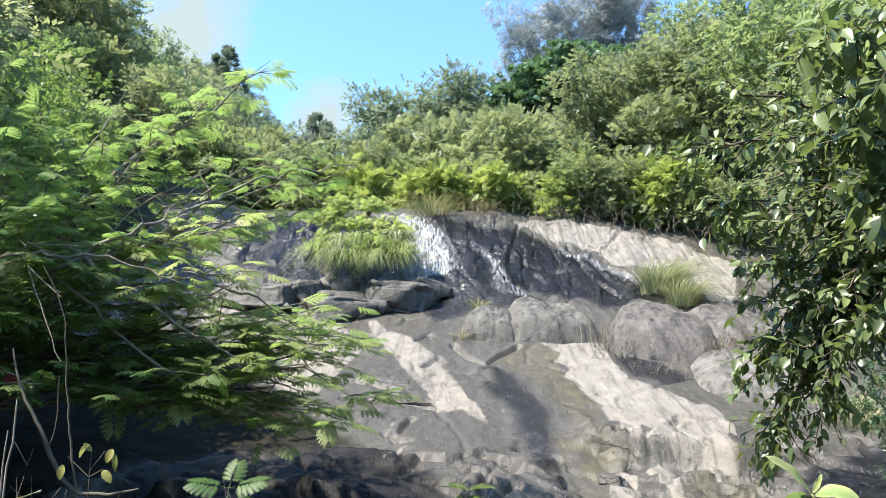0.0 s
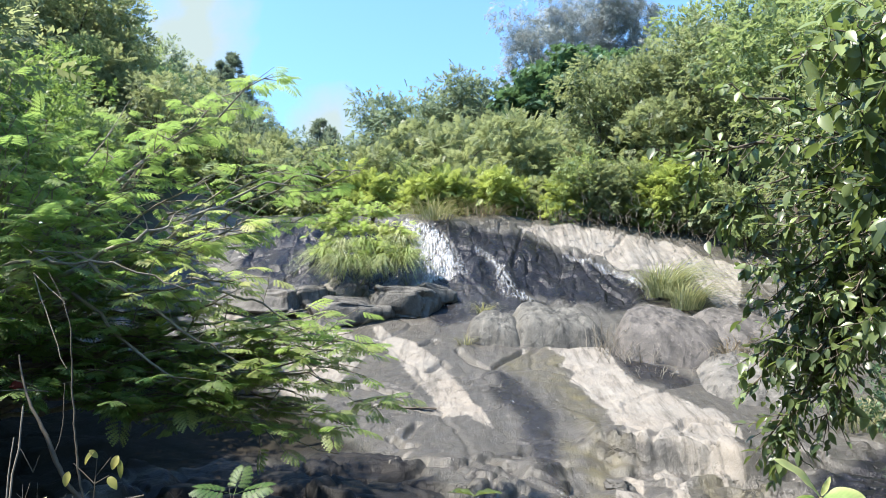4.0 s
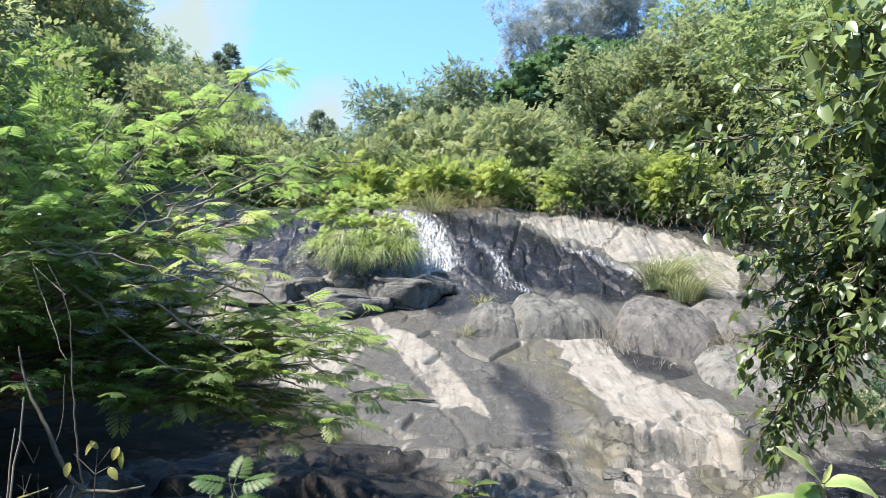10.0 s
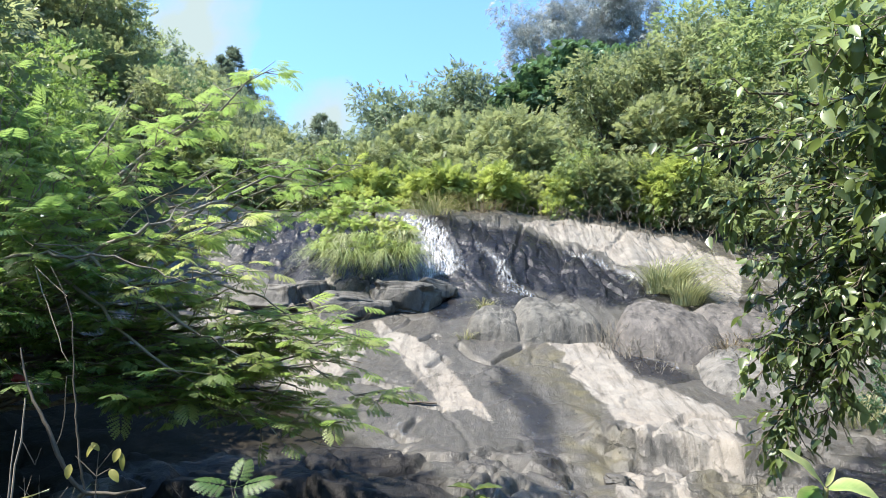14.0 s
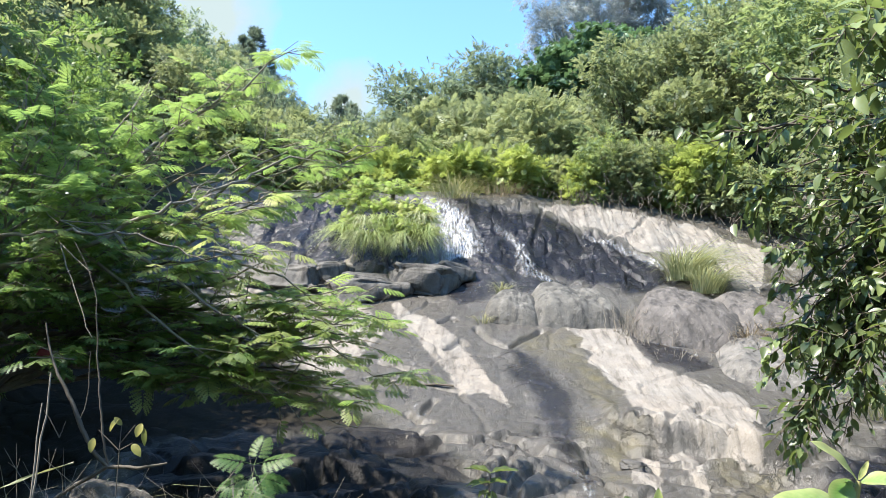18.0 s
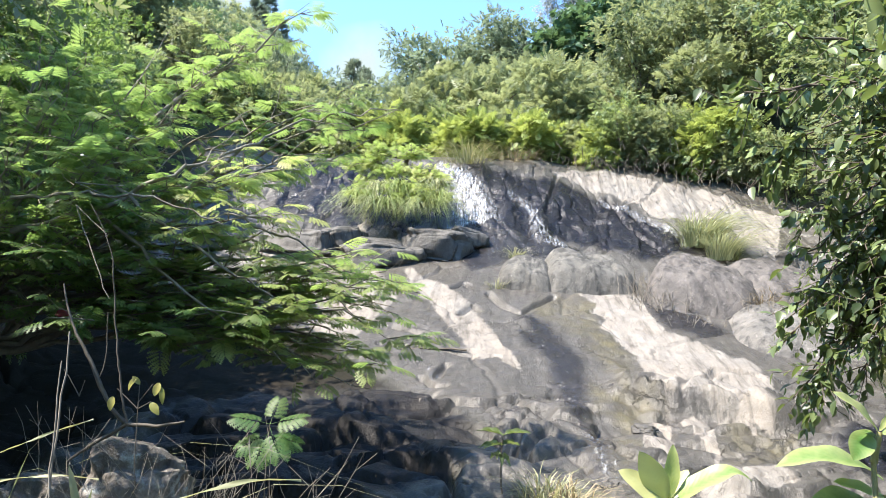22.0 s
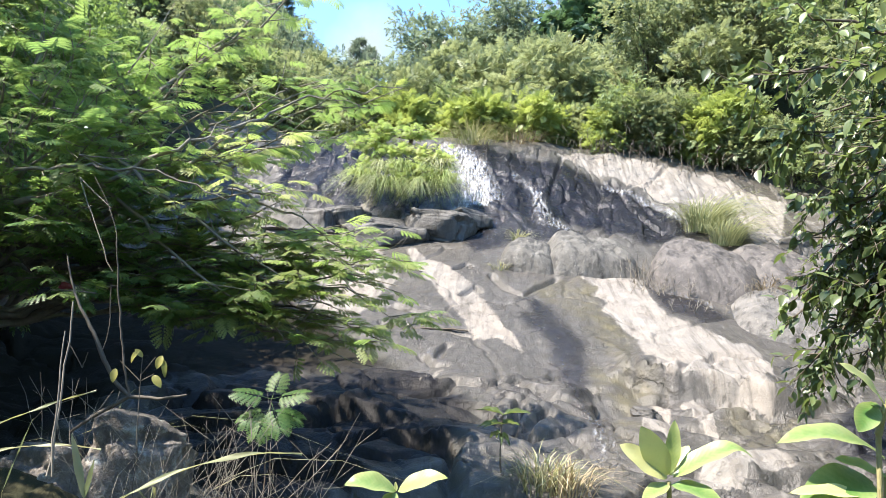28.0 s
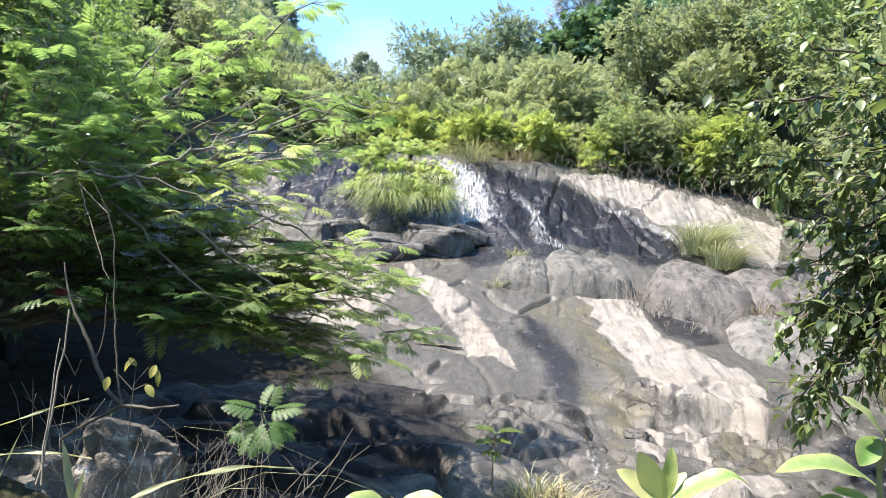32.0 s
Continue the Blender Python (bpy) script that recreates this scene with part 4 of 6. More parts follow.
def crown_mesh(name, blobs, rng, leaves, size, material, template=SPRIG, droop=0.25, clumps=26, tone_spread=0.22, flat=0.6, loose=1.18):
    """Shoots in uneven clumps over several lobes, some reaching out of the outline."""
    P, D, U, S, T = [], [], [], [], []
    vol = np.array([b[1][0] * b[1][1] for b in blobs])
    for (c, r), share in zip(blobs, vol / vol.sum()):
        c, r = np.array(c, float), np.array(r, float)
        k = max(6, int(clumps * share * len(blobs)))
        d = unit(rng.normal(size=(k, 3)) + [0, 0, 0.35])
        cc = c + d * r * rng.uniform(0.45, loose, (k, 1))
        cr = r.mean() * rng.uniform(0.16, 0.48, k)
        # tone differs by clump at random and rises towards each lobe's top
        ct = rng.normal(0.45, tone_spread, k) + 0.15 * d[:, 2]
        n = max(8, int(leaves * share))
        pick = rng.choice(k, n, p=cr ** 2 / (cr ** 2).sum())
        o = unit(rng.normal(size=(n, 3)) + d[pick] * 0.5 + [0, 0, 0.3])
        P.append(cc[pick] + o * cr[pick, None] * rng.uniform(0.25, 1.1, (n, 1)) * [1, 1, flat])
        D.append(o * 0.8 + d[pick] * 0.4 + rng.normal(0, 0.4, (n, 3)) + [0, 0, -droop])
        U.append(o * 0.5 + [0, 0, 1.0] + rng.normal(0, 0.35, (n, 3)))
        S.append(size * rng.uniform(0.6, 1.3, n))
        T.append(ct[pick] + rng.normal(0, 0.07, n))
    P, D, U, S, T = (np.concatenate(v) for v in (P, D, U, S, T))
    V, F = place(template[0], template[1], P, D, U, S)
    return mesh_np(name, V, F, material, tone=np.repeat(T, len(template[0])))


def trunk_mesh(name, height_, radius, ends, rng, material, fork=0.35, lean=(0, 0)):
    top = np.array([lean[0], lean[1], height_])
    main = bow((0, 0, -0.3), top, (rng.normal(0, 0.1), rng.normal(0, 0.1), 0), 7, rng, 0.02)
    pieces = [tube(main, np.linspace(radius, radius * 0.3, 7), 7)]
    for e in ends:
        k = int(rng.integers(2, 6))
        pieces.append(tube(bow(main[k], e, (0, 0, 0.2), 5, rng, 0.04), np.linspace(radius * 0.5, radius * 0.1, 5), 5))
    return mesh_np(name, *joined(pieces), material, True)


def make_tree(name, label, category, seed, tall, wide, lobes, leaves, size, leaf_mat, bark=M_BARK, bottom=0.25, group="", trunk_r=None, **more):
    rng = np.random.default_rng(seed)
    blobs = []
    for k in range(lobes):
        a = rng.uniform(0, 2 * np.pi)
        h = bottom + (0.92 - bottom) * (k + 0.5) / lobes
        spread = wide * 0.55 * math.sin(math.pi * min(1, 0.25 + 0.65 * (1 - abs(h - 0.5)))) * rng.uniform(0.4, 1)
        r = wide * rng.uniform(0.28, 0.48)
        blobs.append(((math.cos(a) * spread, math.sin(a) * spread, tall * h), (r, r, r * rng.uniform(0.6, 0.85))))
    root = thing(name, (0, 0, 0), label, category, group)
    part("trunk", trunk_mesh("trunk", tall * 0.8, trunk_r or tall * 0.018 + 0.02, [b[0] for b in blobs], rng, bark), root)
    part("crown", crown_mesh("crown", blobs, rng, leaves, size, leaf_mat, **more), root)
    return root


def make_pine(seed, tall):
    rng = np.random.default_rng(seed)
    root = thing("pine_tree", (0, 0, 0), "dark conical pine on the far ridge", "tree", "pines on the ridge")
    part("trunk", mesh_np("trunk", *tube([(0, 0, -0.5), (0.05, 0, tall * 0.5), (0, 0, tall)], [tall * 0.02, tall * 0.013, 0.02], 6), M_BARK, True), root)
    P, D, T = [], [], []
    for k in range(22):
        h = 0.2 + 0.8 * k / 21
        reach = tall * 0.36 * (1 - h) ** 0.8 + 0.15
        for j in range(5):
            a = rng.uniform(0, 2 * np.pi)
            d = np.array([math.cos(a), math.sin(a), rng.uniform(-0.1, 0.35)])
            tone = rng.normal(0.4, 0.3)
            for s in np.linspace(0.25, 1, 9):
                n = 5
                P.append(np.array([0, 0, tall * h]) + d * reach * s + rng.normal(0, 0.05 * tall / 8, (n, 3)))
                D.append(d * 0.8 + rng.normal(0, 0.6, (n, 3)) + [0, 0, 0.2])
                T += [tone] * n
    P, D = np.concatenate(P), np.concatenate(D)
    V, F = place(DIAMOND[0] * [0.5, 1, 1], DIAMOND[1], P, D, np.tile([0, 0, 1.0], (len(P), 1)), rng.uniform(0.3, 0.55, len(P)) * tall / 9)
    part("crown", mesh_np("crown", V, F, M_NEEDLE_HAZED, tone=np.repeat(T, 4)), root)
    return root


def make_tussock(name, seed, blades, length, spread, material, label, lean=(0, 0), upright=1.0, hang=0.0):
    rng = np.random.default_rng(seed)
    n = 5
    Vs, Fs, T = [], [], []
    t = np.linspace(0, 1, n)
    a = rng.uniform(0, 2 * np.pi, blades)
    out = rng.uniform(0.25, 1.1, blades) ** 0.8
    L = length * rng.uniform(0.55, 1.15, blades)
    dirs = np.stack([np.cos(a) * out + lean[0], np.sin(a) * out + lean[1]], 1) + rng.normal(0, 0.22, (blades, 2))
    foot = np.stack([np.cos(a), np.sin(a)], 1) * spread * rng.uniform(0, 1, (blades, 1))
    x = foot[:, None, 0] + dirs[:, None, 0] * L[:, None] * (0.35 * t + 0.65 * t ** 2)
    y = foot[:, None, 1] + dirs[:, None, 1] * L[:, None] * (0.35 * t + 0.65 * t ** 2)
    z = L[:, None] * upright * (1.15 * t - (0.35 + 0.55 * out[:, None]) * t ** 2.2)
    z = z - hang * L[:, None] * t ** 2
    w = 0.008 * length ** 0.5 * (1 - 0.92 * t ** 1.5)
    side = np.stack([-np.sin(a), np.cos(a)], 1)
    A = np.stack([x - side[:, None, 0] * w, y - side[:, None, 1] * w, z], -1)
    B = np.stack([x + side[:, None, 0] * w, y + side[:, None, 1] * w, z], -1)
    V = np.concatenate([A, B], 1).reshape(-1, 3)
    i = np.arange(n - 1)
    f = np.stack([i, i + n, i + n + 1, i + 1], 1)
    F = (f[None] + (np.arange(blades) * 2 * n)[:, None, None]).reshape(-1, 4)
    ob = new(name, mesh_np(name, V, F, material, tone=np.repeat(rng.normal(0.45, 0.3, blades), 2 * n)))
    return tagged(ob, label, "grass", kind="stuff")


def set_at(ob, x, y, turn=0, scale=1.0, sink=0.05, z=None):
    ob.matrix_world = pose(x, y, (ground_at(x, y) if z is None else z) - sink, 0, 0, turn) @ Matrix.Scale(scale, 4)
    return ob


rng = np.random.default_rng(4)
KINDS = [
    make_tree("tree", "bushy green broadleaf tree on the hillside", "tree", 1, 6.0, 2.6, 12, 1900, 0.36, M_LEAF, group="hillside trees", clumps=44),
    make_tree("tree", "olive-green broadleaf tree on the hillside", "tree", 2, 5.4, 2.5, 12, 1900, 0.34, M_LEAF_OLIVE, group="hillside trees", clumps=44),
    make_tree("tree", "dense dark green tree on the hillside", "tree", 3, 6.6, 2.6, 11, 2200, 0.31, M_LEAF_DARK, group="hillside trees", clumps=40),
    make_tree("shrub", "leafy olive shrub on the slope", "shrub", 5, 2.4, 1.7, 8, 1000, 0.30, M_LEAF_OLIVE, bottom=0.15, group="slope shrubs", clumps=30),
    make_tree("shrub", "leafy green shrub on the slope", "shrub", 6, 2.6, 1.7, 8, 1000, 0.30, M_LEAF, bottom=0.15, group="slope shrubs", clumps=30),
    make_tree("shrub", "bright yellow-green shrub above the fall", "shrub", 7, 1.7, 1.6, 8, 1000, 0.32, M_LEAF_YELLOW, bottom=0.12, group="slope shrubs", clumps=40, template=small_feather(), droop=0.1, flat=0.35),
    make_tree("far_tree", "green tree on the upper hillside", "tree", 8, 6.0, 2.7, 14, 2300, 0.36, M_LEAF_HAZED, group="upper hillside trees", clumps=44),
    make_tree("far_tree", "olive tree on the upper hillside", "tree", 9, 5.6, 2.6, 14, 2300, 0.35, M_LEAF_HAZED, group="upper hillside trees", clumps=44),
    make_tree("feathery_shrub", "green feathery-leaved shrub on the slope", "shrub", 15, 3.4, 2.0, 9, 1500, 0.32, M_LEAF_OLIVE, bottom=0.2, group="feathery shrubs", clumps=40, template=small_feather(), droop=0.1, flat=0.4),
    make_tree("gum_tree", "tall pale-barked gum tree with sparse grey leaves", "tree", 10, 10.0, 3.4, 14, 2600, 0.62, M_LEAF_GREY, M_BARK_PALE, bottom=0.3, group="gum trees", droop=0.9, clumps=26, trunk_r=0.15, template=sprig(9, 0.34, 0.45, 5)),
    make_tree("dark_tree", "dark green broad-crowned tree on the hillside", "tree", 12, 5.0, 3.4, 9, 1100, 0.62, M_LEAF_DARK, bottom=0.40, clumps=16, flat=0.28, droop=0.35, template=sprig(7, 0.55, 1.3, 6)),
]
KINDS.append(make_tree("tree", "small-leaved green tree added on the near bank for shade", "tree", 18, 6.0, 2.6, 12, 6000, 0.17, M_LEAF_NEAR, group="bank trees", clumps=44))
TALL = [6.0, 5.4, 6.6, 2.4, 2.6, 1.7, 6.0, 5.6, 3.4, 10.0, 5.0, 6.0]
used = set()
taken = []


# the upper line of the wood: rise over run from the lookout, by bearing
BEARING = [-0.693, -0.552, -0.475, -0.442, -0.407, -0.319, -0.283, -0.223, -0.147, -0.115, -0.074, 0.002, 0.061, 0.094, 0.116, 0.138, 0.258, 0.302, 0.365, 0.439, 0.707]
RISE = [0.758, 0.689, 0.612, 0.588, 0.523, 0.482, 0.441, 0.415, 0.374, 0.407, 0.460, 0.438, 0.488, 0.443, 0.498, 0.526, 0.531, 0.560, 0.608, 0.657, 0.769]


def plant(kind, x, y, scale=1.0, free=False):
    proto = KINDS[kind]
    if y > 18 and not free:
        room = 1.6 + y * float(np.interp(x / y, BEARING, RISE)) - ground_at(x, y)
        scale = min(scale, max(0.3, room / TALL[kind] / 1.12))
    turn = float(rng.uniform(0, 360))
    if kind not in used:
        used.add(kind)
        set_at(proto, x, y, turn, scale, 0.1)
        return proto
    ob = copy_thing(proto, Matrix.Identity(4))
    return set_at(ob, x, y, turn, scale, 0.1)


def crest(kind, at):
    """A tree whose crown tops out at that point."""
    x, y, top = at
    taken.append((x, y))
    return plant(kind, x, y, (top - ground_at(x, y)) / TALL[kind] / 1.05, True)


# the trees that draw the skyline
LEFT_RIDGE = [(2, (-19.59, 34.00, 24.36)), (2, (-20.15, 38.00, 24.65)), (2, (-20.80, 44.00, 25.60)), (7, (-19.04, 47.00, 25.16)), (6, (-17.45, 50.00, 25.90)), (7, (-15.17, 52.00, 24.86)), (6, (-13.42, 54.00, 24.42)), (6, (-12.04, 58.00, 24.89)), (7, (-9.62, 62.00, 24.77))]
VALLEY_HEAD = [(6, (-5.29, 46.00, 20.74)), (6, (-3.06, 42.00, 21.81)), (7, (-1.60, 44.00, 21.98)), (6, (0.20, 42.00, 20.84)), (7, (1.55, 42.00, 22.22)), (6, (2.43, 40.00, 21.91)), (7, (3.66, 36.00, 17.98))]
GUMS = [(10, (6.91, 35.00, 19.92)), (10, (5.16, 34.50, 18.47)), (10, (9.26, 36.00, 20.55)), (9, (6.06, 42.00, 27.46)), (9, (8.30, 43.00, 29.34)), (9, (10.64, 44.00, 30.64)), (9, (12.75, 44.00, 30.44)), (9, (5.13, 44.00, 25.14))]
RIGHT_SLOPE = [(1, (9.59, 24.00, 15.96)), (1, (8.86, 26.50, 15.56)), (8, (6.16, 22.00, 10.82)), (8, (4.88, 23.00, 10.83)), (0, (9.76, 21.00, 10.59)), (4, (8.63, 19.60, 8.44)), (4, (9.14, 19.00, 8.05)), (8, (10.18, 20.00, 9.11)), (0, (10.93, 24.00, 17.01)), (1, (7.83, 22.50, 12.32)), (1, (6.40, 23.00, 11.61)), (0, (9.38, 22.00, 12.62))]
for kind, at in LEFT_RIDGE + VALLEY_HEAD + GUMS + RIGHT_SLOPE:
    crest(kind, at)

# belts of wood up both sides of the valley and across its head, low in its middle
for y0, y1, gap, kinds, s0, s1 in ((18.9, 21.5, 1.2, (5, 8, 4, 3), 0.6, 0.9), (21.5, 28, 1.8, (3, 8, 4, 3, 4), 0.8, 1.2),
                                   (28, 38, 2.7, (6, 7, 4, 3, 7), 0.55, 0.8), (38, 60, 4.2, (6, 7), 0.6, 0.85)):
    for _ in range(1000):
        y = rng.uniform(y0, y1)
        x = rng.uniform(-0.72 * y - 1, 0.68 * y + 1)
        if any((x - a) ** 2 + (y - b) ** 2 < gap ** 2 for a, b in taken):
            continue
        taken.append((x, y))
        k = kinds[int(rng.integers(len(kinds)))]
        side = x + 0.12 * y
        s = rng.uniform(s0, s1)
        if y > 27:
            s *= 0.55 + 0.5 * min(1, abs(side) / 9)
        if (side < -4.5 or side > 9.2 + 0.35 * max(0, y - 24)) and y > 19.5 and rng.random() < 0.75:
            k = ((2, 0, 2, 1)[int(rng.integers(4))] if side < 0 else (1, 1, 0)[int(rng.integers(3))]) if y < 29 else (6, 7)[int(rng.integers(2))]
            s = rng.uniform(0.7, 1.05) if side < 0 or y < 26 else rng.uniform(0.42, 0.6)
        plant(k, x, y, s)
# the wooded banks beside the slab
for x0, x1, y0, y1, gap, kinds in ((-14, -5.6, 3, 19, 1.9, (0, 1, 1, 1)), (7.6, 14, 6, 19, 1.9, (1, 0, 4))):
    for _ in range(300):
        x, y = rng.uniform(x0, x1), rng.uniform(y0, y1)
        if any((x - a) ** 2 + (y - b) ** 2 < gap ** 2 for a, b in taken):
            continue
        inner = x < 0 and x > -0.66 * y - 0.8
        if (inner and (y < 13 or x > -6.2)) or (x < 0 and x > -7.6 and 6.5 < y < 13):
            continue
        taken.append((x, y))
        plant(kinds[int(rng.integers(len(kinds)))], x, y, rng.uniform(0.42, 0.6) if inner else rng.uniform(0.75, 1.05))
# unseen trees behind and beside the camera, added to cut the sky light
for x, y, s in ((-7, -4, 1.1), (-3.4, -4.6, 1.15), (0.2, -4.8, 1.1), (3.6, -4.4, 1.15), (7, -3.6, 1.1), (9.5, 0.5, 1.1), (-9, -0.5, 1.1), (-3.9, 1.0, 0.66)):
    plant(0, x, y, s)

for i, (x, y) in enumerate(((-0.61, 16.99), (0.08, 16.47), (0.70, 16.96), (1.30, 16.73), (1.93, 16.92), (2.47, 16.89), (2.97, 16.65), (3.49, 16.56), (3.97, 16.36), (4.47, 16.28), (5.04, 16.43), (5.45, 16.09), (5.98, 16.16), (6.36, 15.85), (6.72, 15.56), (7.00, 15.13))):
    plant((5, 5, 8, 5, 5, 8, 5, 4, 8, 3, 4, 5, 8, 4, 3, 4)[i], x, y + rng.uniform(0.9, 1.5), rng.uniform(0.5, 0.68) * (0.7 if i in (2, 5, 8, 12) else 1))
for (x, y), s in (((5.22, 16.37), 1.0), ((6.49, 16.28), 1.1), ((4.19, 16.47), 0.85)):
    plant(1, x + 0.6, y + 4.0, s)
for (x, y), s in (((5.36, 16.40), 0.8), ((6.01, 16.38), 0.95)):
    plant(5, x, y + 1.2, s)
# trees added mostly out of view, to cast shade over bank and foot
for x, y, s in ((-4.7, 3.2, 0.66), (-5.2, 5.2, 0.62), (-4.3, 1.5, 0.68), (-3.4, 1.2, 0.6), (-4.05, 3.3, 0.55), (-5.0, 4.3, 0.8), (-5.1, 6.7, 0.72), (-5.6, 8.3, 0.78), (-6.2, 10.2, 0.8)):
    plant(11, x, y, s)
# low growth added at the view's edge for the right corner's shade
plant(2, 4.4, 6.6, 0.35)
plant(4, 4.6, 5.6, 0.5)

# pines, gums and a dark broad crown on the skyline
pine = make_pine(1, 9)
for i, (qx, qy, qz) in enumerate(((-18.43, 46.00, 25.94), (-17.82, 56.00, 31.36), (-18.06, 54.00, 29.59), (-18.39, 50.00, 27.23), (-10.55, 58.00, 26.18), (-9.99, 60.00, 26.34), (-15.55, 52.00, 27.37))):
    one = pine if i == 0 else copy_thing(pine, Matrix.Identity(4))
    low = ground_at(qx, qy)
    one.matrix_world = pose(qx, qy, low - 0.2, 0, 0, 70 * i) @ Matrix.Scale((qz - low) / 9, 4)

# ---- the feathery tree at the water's edge ----
FEATHER = feather()


def feathery_tree(base, tips, seed, name, label, leaf_len, per_limb, brighter=0.0, wild=1.0):
    rng = np.random.default_rng(seed)
    base = np.array(base, float)
    root = thing(name, tuple(base), label, "tree")
    crown_at = base + np.array([0.3, -0.1, 1.45])
    stem, sf = tube(bow(base - [0, 0, 0.2], crown_at, (-0.1, 0.05, 0), 6, rng, 0.02), np.linspace(0.06, 0.04, 6), 8)
    part("trunk", mesh_np("trunk", stem - base, sf, M_BARK, True), root)
    for tip, tone in tips:
        wood, P, D, U, S, T = [], [], [], [], [], []
        tip = np.array(tip, float)
        L = np.linalg.norm(tip - crown_at)
        start = base + (crown_at - base) * rng.uniform(0.55, 1.0)
        limb = bow(start, tip, (0, 0, 0.12 * L), 12, rng, 0.025)
        wood.append(tube(limb, np.linspace(0.007 + 0.007 * L, 0.003, 12), 6))
        for k in range(int(per_limb * 0.72) if 3.0 < tip[2] < 4.4 else per_limb):
            s = rng.uniform(0.40 if tone > 0.4 else 0.32, 1.0) ** 0.6
            f = s * 11
            i = min(10, int(f))
            p = limb[i] + (limb[i + 1] - limb[i]) * (f - i)
            heading = unit(limb[i + 1] - limb[i])
            away = unit(heading * rng.uniform(0.2, 0.9) + np.array([rng.normal(0, 0.8), rng.normal(0, 0.8), rng.normal(0.12, 0.2)]))
            ln = rng.uniform(0.22, 0.6) * (1.15 - 0.5 * s)
            q = p + away * ln
            wood.append(tube([p, (p + q) / 2 + rng.normal(0, 0.02, 3), q], [0.005, 0.0035, 0.002], 4))
            m = int(rng.integers(3, 6))
            for j in range(m):
                r = (j + 0.6) / m
                o = p + (q - p) * r
                side = np.cross(away, [0, 0, 1]) * (1 if j % 2 else -1)
                d = away * [0.6, 0.6, 0.15] * (0.4 + r) + side * rng.uniform(0.5, 1.2) * (1.15 - r) + [rng.normal(0, 0.35), rng.normal(0, 0.35), rng.normal(-0.04, 0.17) * wild]
                P.append(o)
                D.append(d)
                U.append(np.array([0, -0.12, 1.0]) + rng.normal(0, 0.22 * wild, 3))
                S.append(leaf_len * rng.uniform(0.65, 1.2))
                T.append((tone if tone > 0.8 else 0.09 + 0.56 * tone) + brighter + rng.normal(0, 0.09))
        W, WF = joined(wood)
        branch = part("branch", mesh_np("branch", W - base, WF, M_BARK_GREY, True), root)
        V, F = place(FEATHER[0], FEATHER[1], np.array(P), np.array(D), np.array(U), np.array(S))
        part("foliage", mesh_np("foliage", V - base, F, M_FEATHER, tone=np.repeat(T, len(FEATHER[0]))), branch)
    return root


# (tip, leaf tone): shade of low inner limbs painted darker; yellow sprays near 0.95
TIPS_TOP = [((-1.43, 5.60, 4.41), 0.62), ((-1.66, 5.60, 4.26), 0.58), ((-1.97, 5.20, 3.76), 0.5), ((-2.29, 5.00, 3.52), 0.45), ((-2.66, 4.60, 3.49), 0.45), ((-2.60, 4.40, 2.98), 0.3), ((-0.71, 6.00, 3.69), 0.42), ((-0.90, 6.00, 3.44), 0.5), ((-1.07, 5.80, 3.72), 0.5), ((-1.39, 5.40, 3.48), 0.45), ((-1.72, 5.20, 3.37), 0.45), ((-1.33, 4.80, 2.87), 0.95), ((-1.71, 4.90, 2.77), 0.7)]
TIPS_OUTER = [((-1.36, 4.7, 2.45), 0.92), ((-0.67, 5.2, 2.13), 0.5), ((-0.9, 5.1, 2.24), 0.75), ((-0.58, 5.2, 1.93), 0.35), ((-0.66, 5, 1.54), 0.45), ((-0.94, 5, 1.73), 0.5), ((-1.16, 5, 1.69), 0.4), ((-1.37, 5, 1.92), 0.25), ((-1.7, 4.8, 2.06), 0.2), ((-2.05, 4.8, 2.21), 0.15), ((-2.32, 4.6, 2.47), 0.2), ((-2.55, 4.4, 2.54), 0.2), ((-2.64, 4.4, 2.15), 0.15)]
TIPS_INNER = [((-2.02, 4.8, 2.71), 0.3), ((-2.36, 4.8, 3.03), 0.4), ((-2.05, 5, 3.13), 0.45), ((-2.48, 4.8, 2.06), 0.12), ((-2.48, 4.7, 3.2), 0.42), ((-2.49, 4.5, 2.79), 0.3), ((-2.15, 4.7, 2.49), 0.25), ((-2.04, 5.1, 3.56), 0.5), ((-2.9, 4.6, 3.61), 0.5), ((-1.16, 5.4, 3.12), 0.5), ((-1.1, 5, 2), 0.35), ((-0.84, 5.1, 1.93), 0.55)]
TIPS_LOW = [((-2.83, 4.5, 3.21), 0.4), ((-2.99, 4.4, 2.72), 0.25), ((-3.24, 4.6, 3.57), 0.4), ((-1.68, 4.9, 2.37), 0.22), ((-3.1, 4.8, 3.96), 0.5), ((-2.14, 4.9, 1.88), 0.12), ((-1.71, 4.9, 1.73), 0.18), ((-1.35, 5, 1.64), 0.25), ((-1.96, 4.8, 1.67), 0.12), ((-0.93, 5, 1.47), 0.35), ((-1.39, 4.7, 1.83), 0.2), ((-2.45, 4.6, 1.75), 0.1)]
# unseen limbs left of the view, added to cast shade on the bank
TIPS_UNSEEN_BANK = [((-3.3, 4.2, 2.7), 0.3), ((-3.5, 3.8, 2.6), 0.3), ((-4.3, 4.3, 3.0), 0.3), ((-3.6, 5.6, 2.8), 0.3), ((-3.4, 5.1, 2.4), 0.2), ((-4, 5.2, 2.7), 0.2), ((-3.7, 4.6, 2.1), 0.2)]
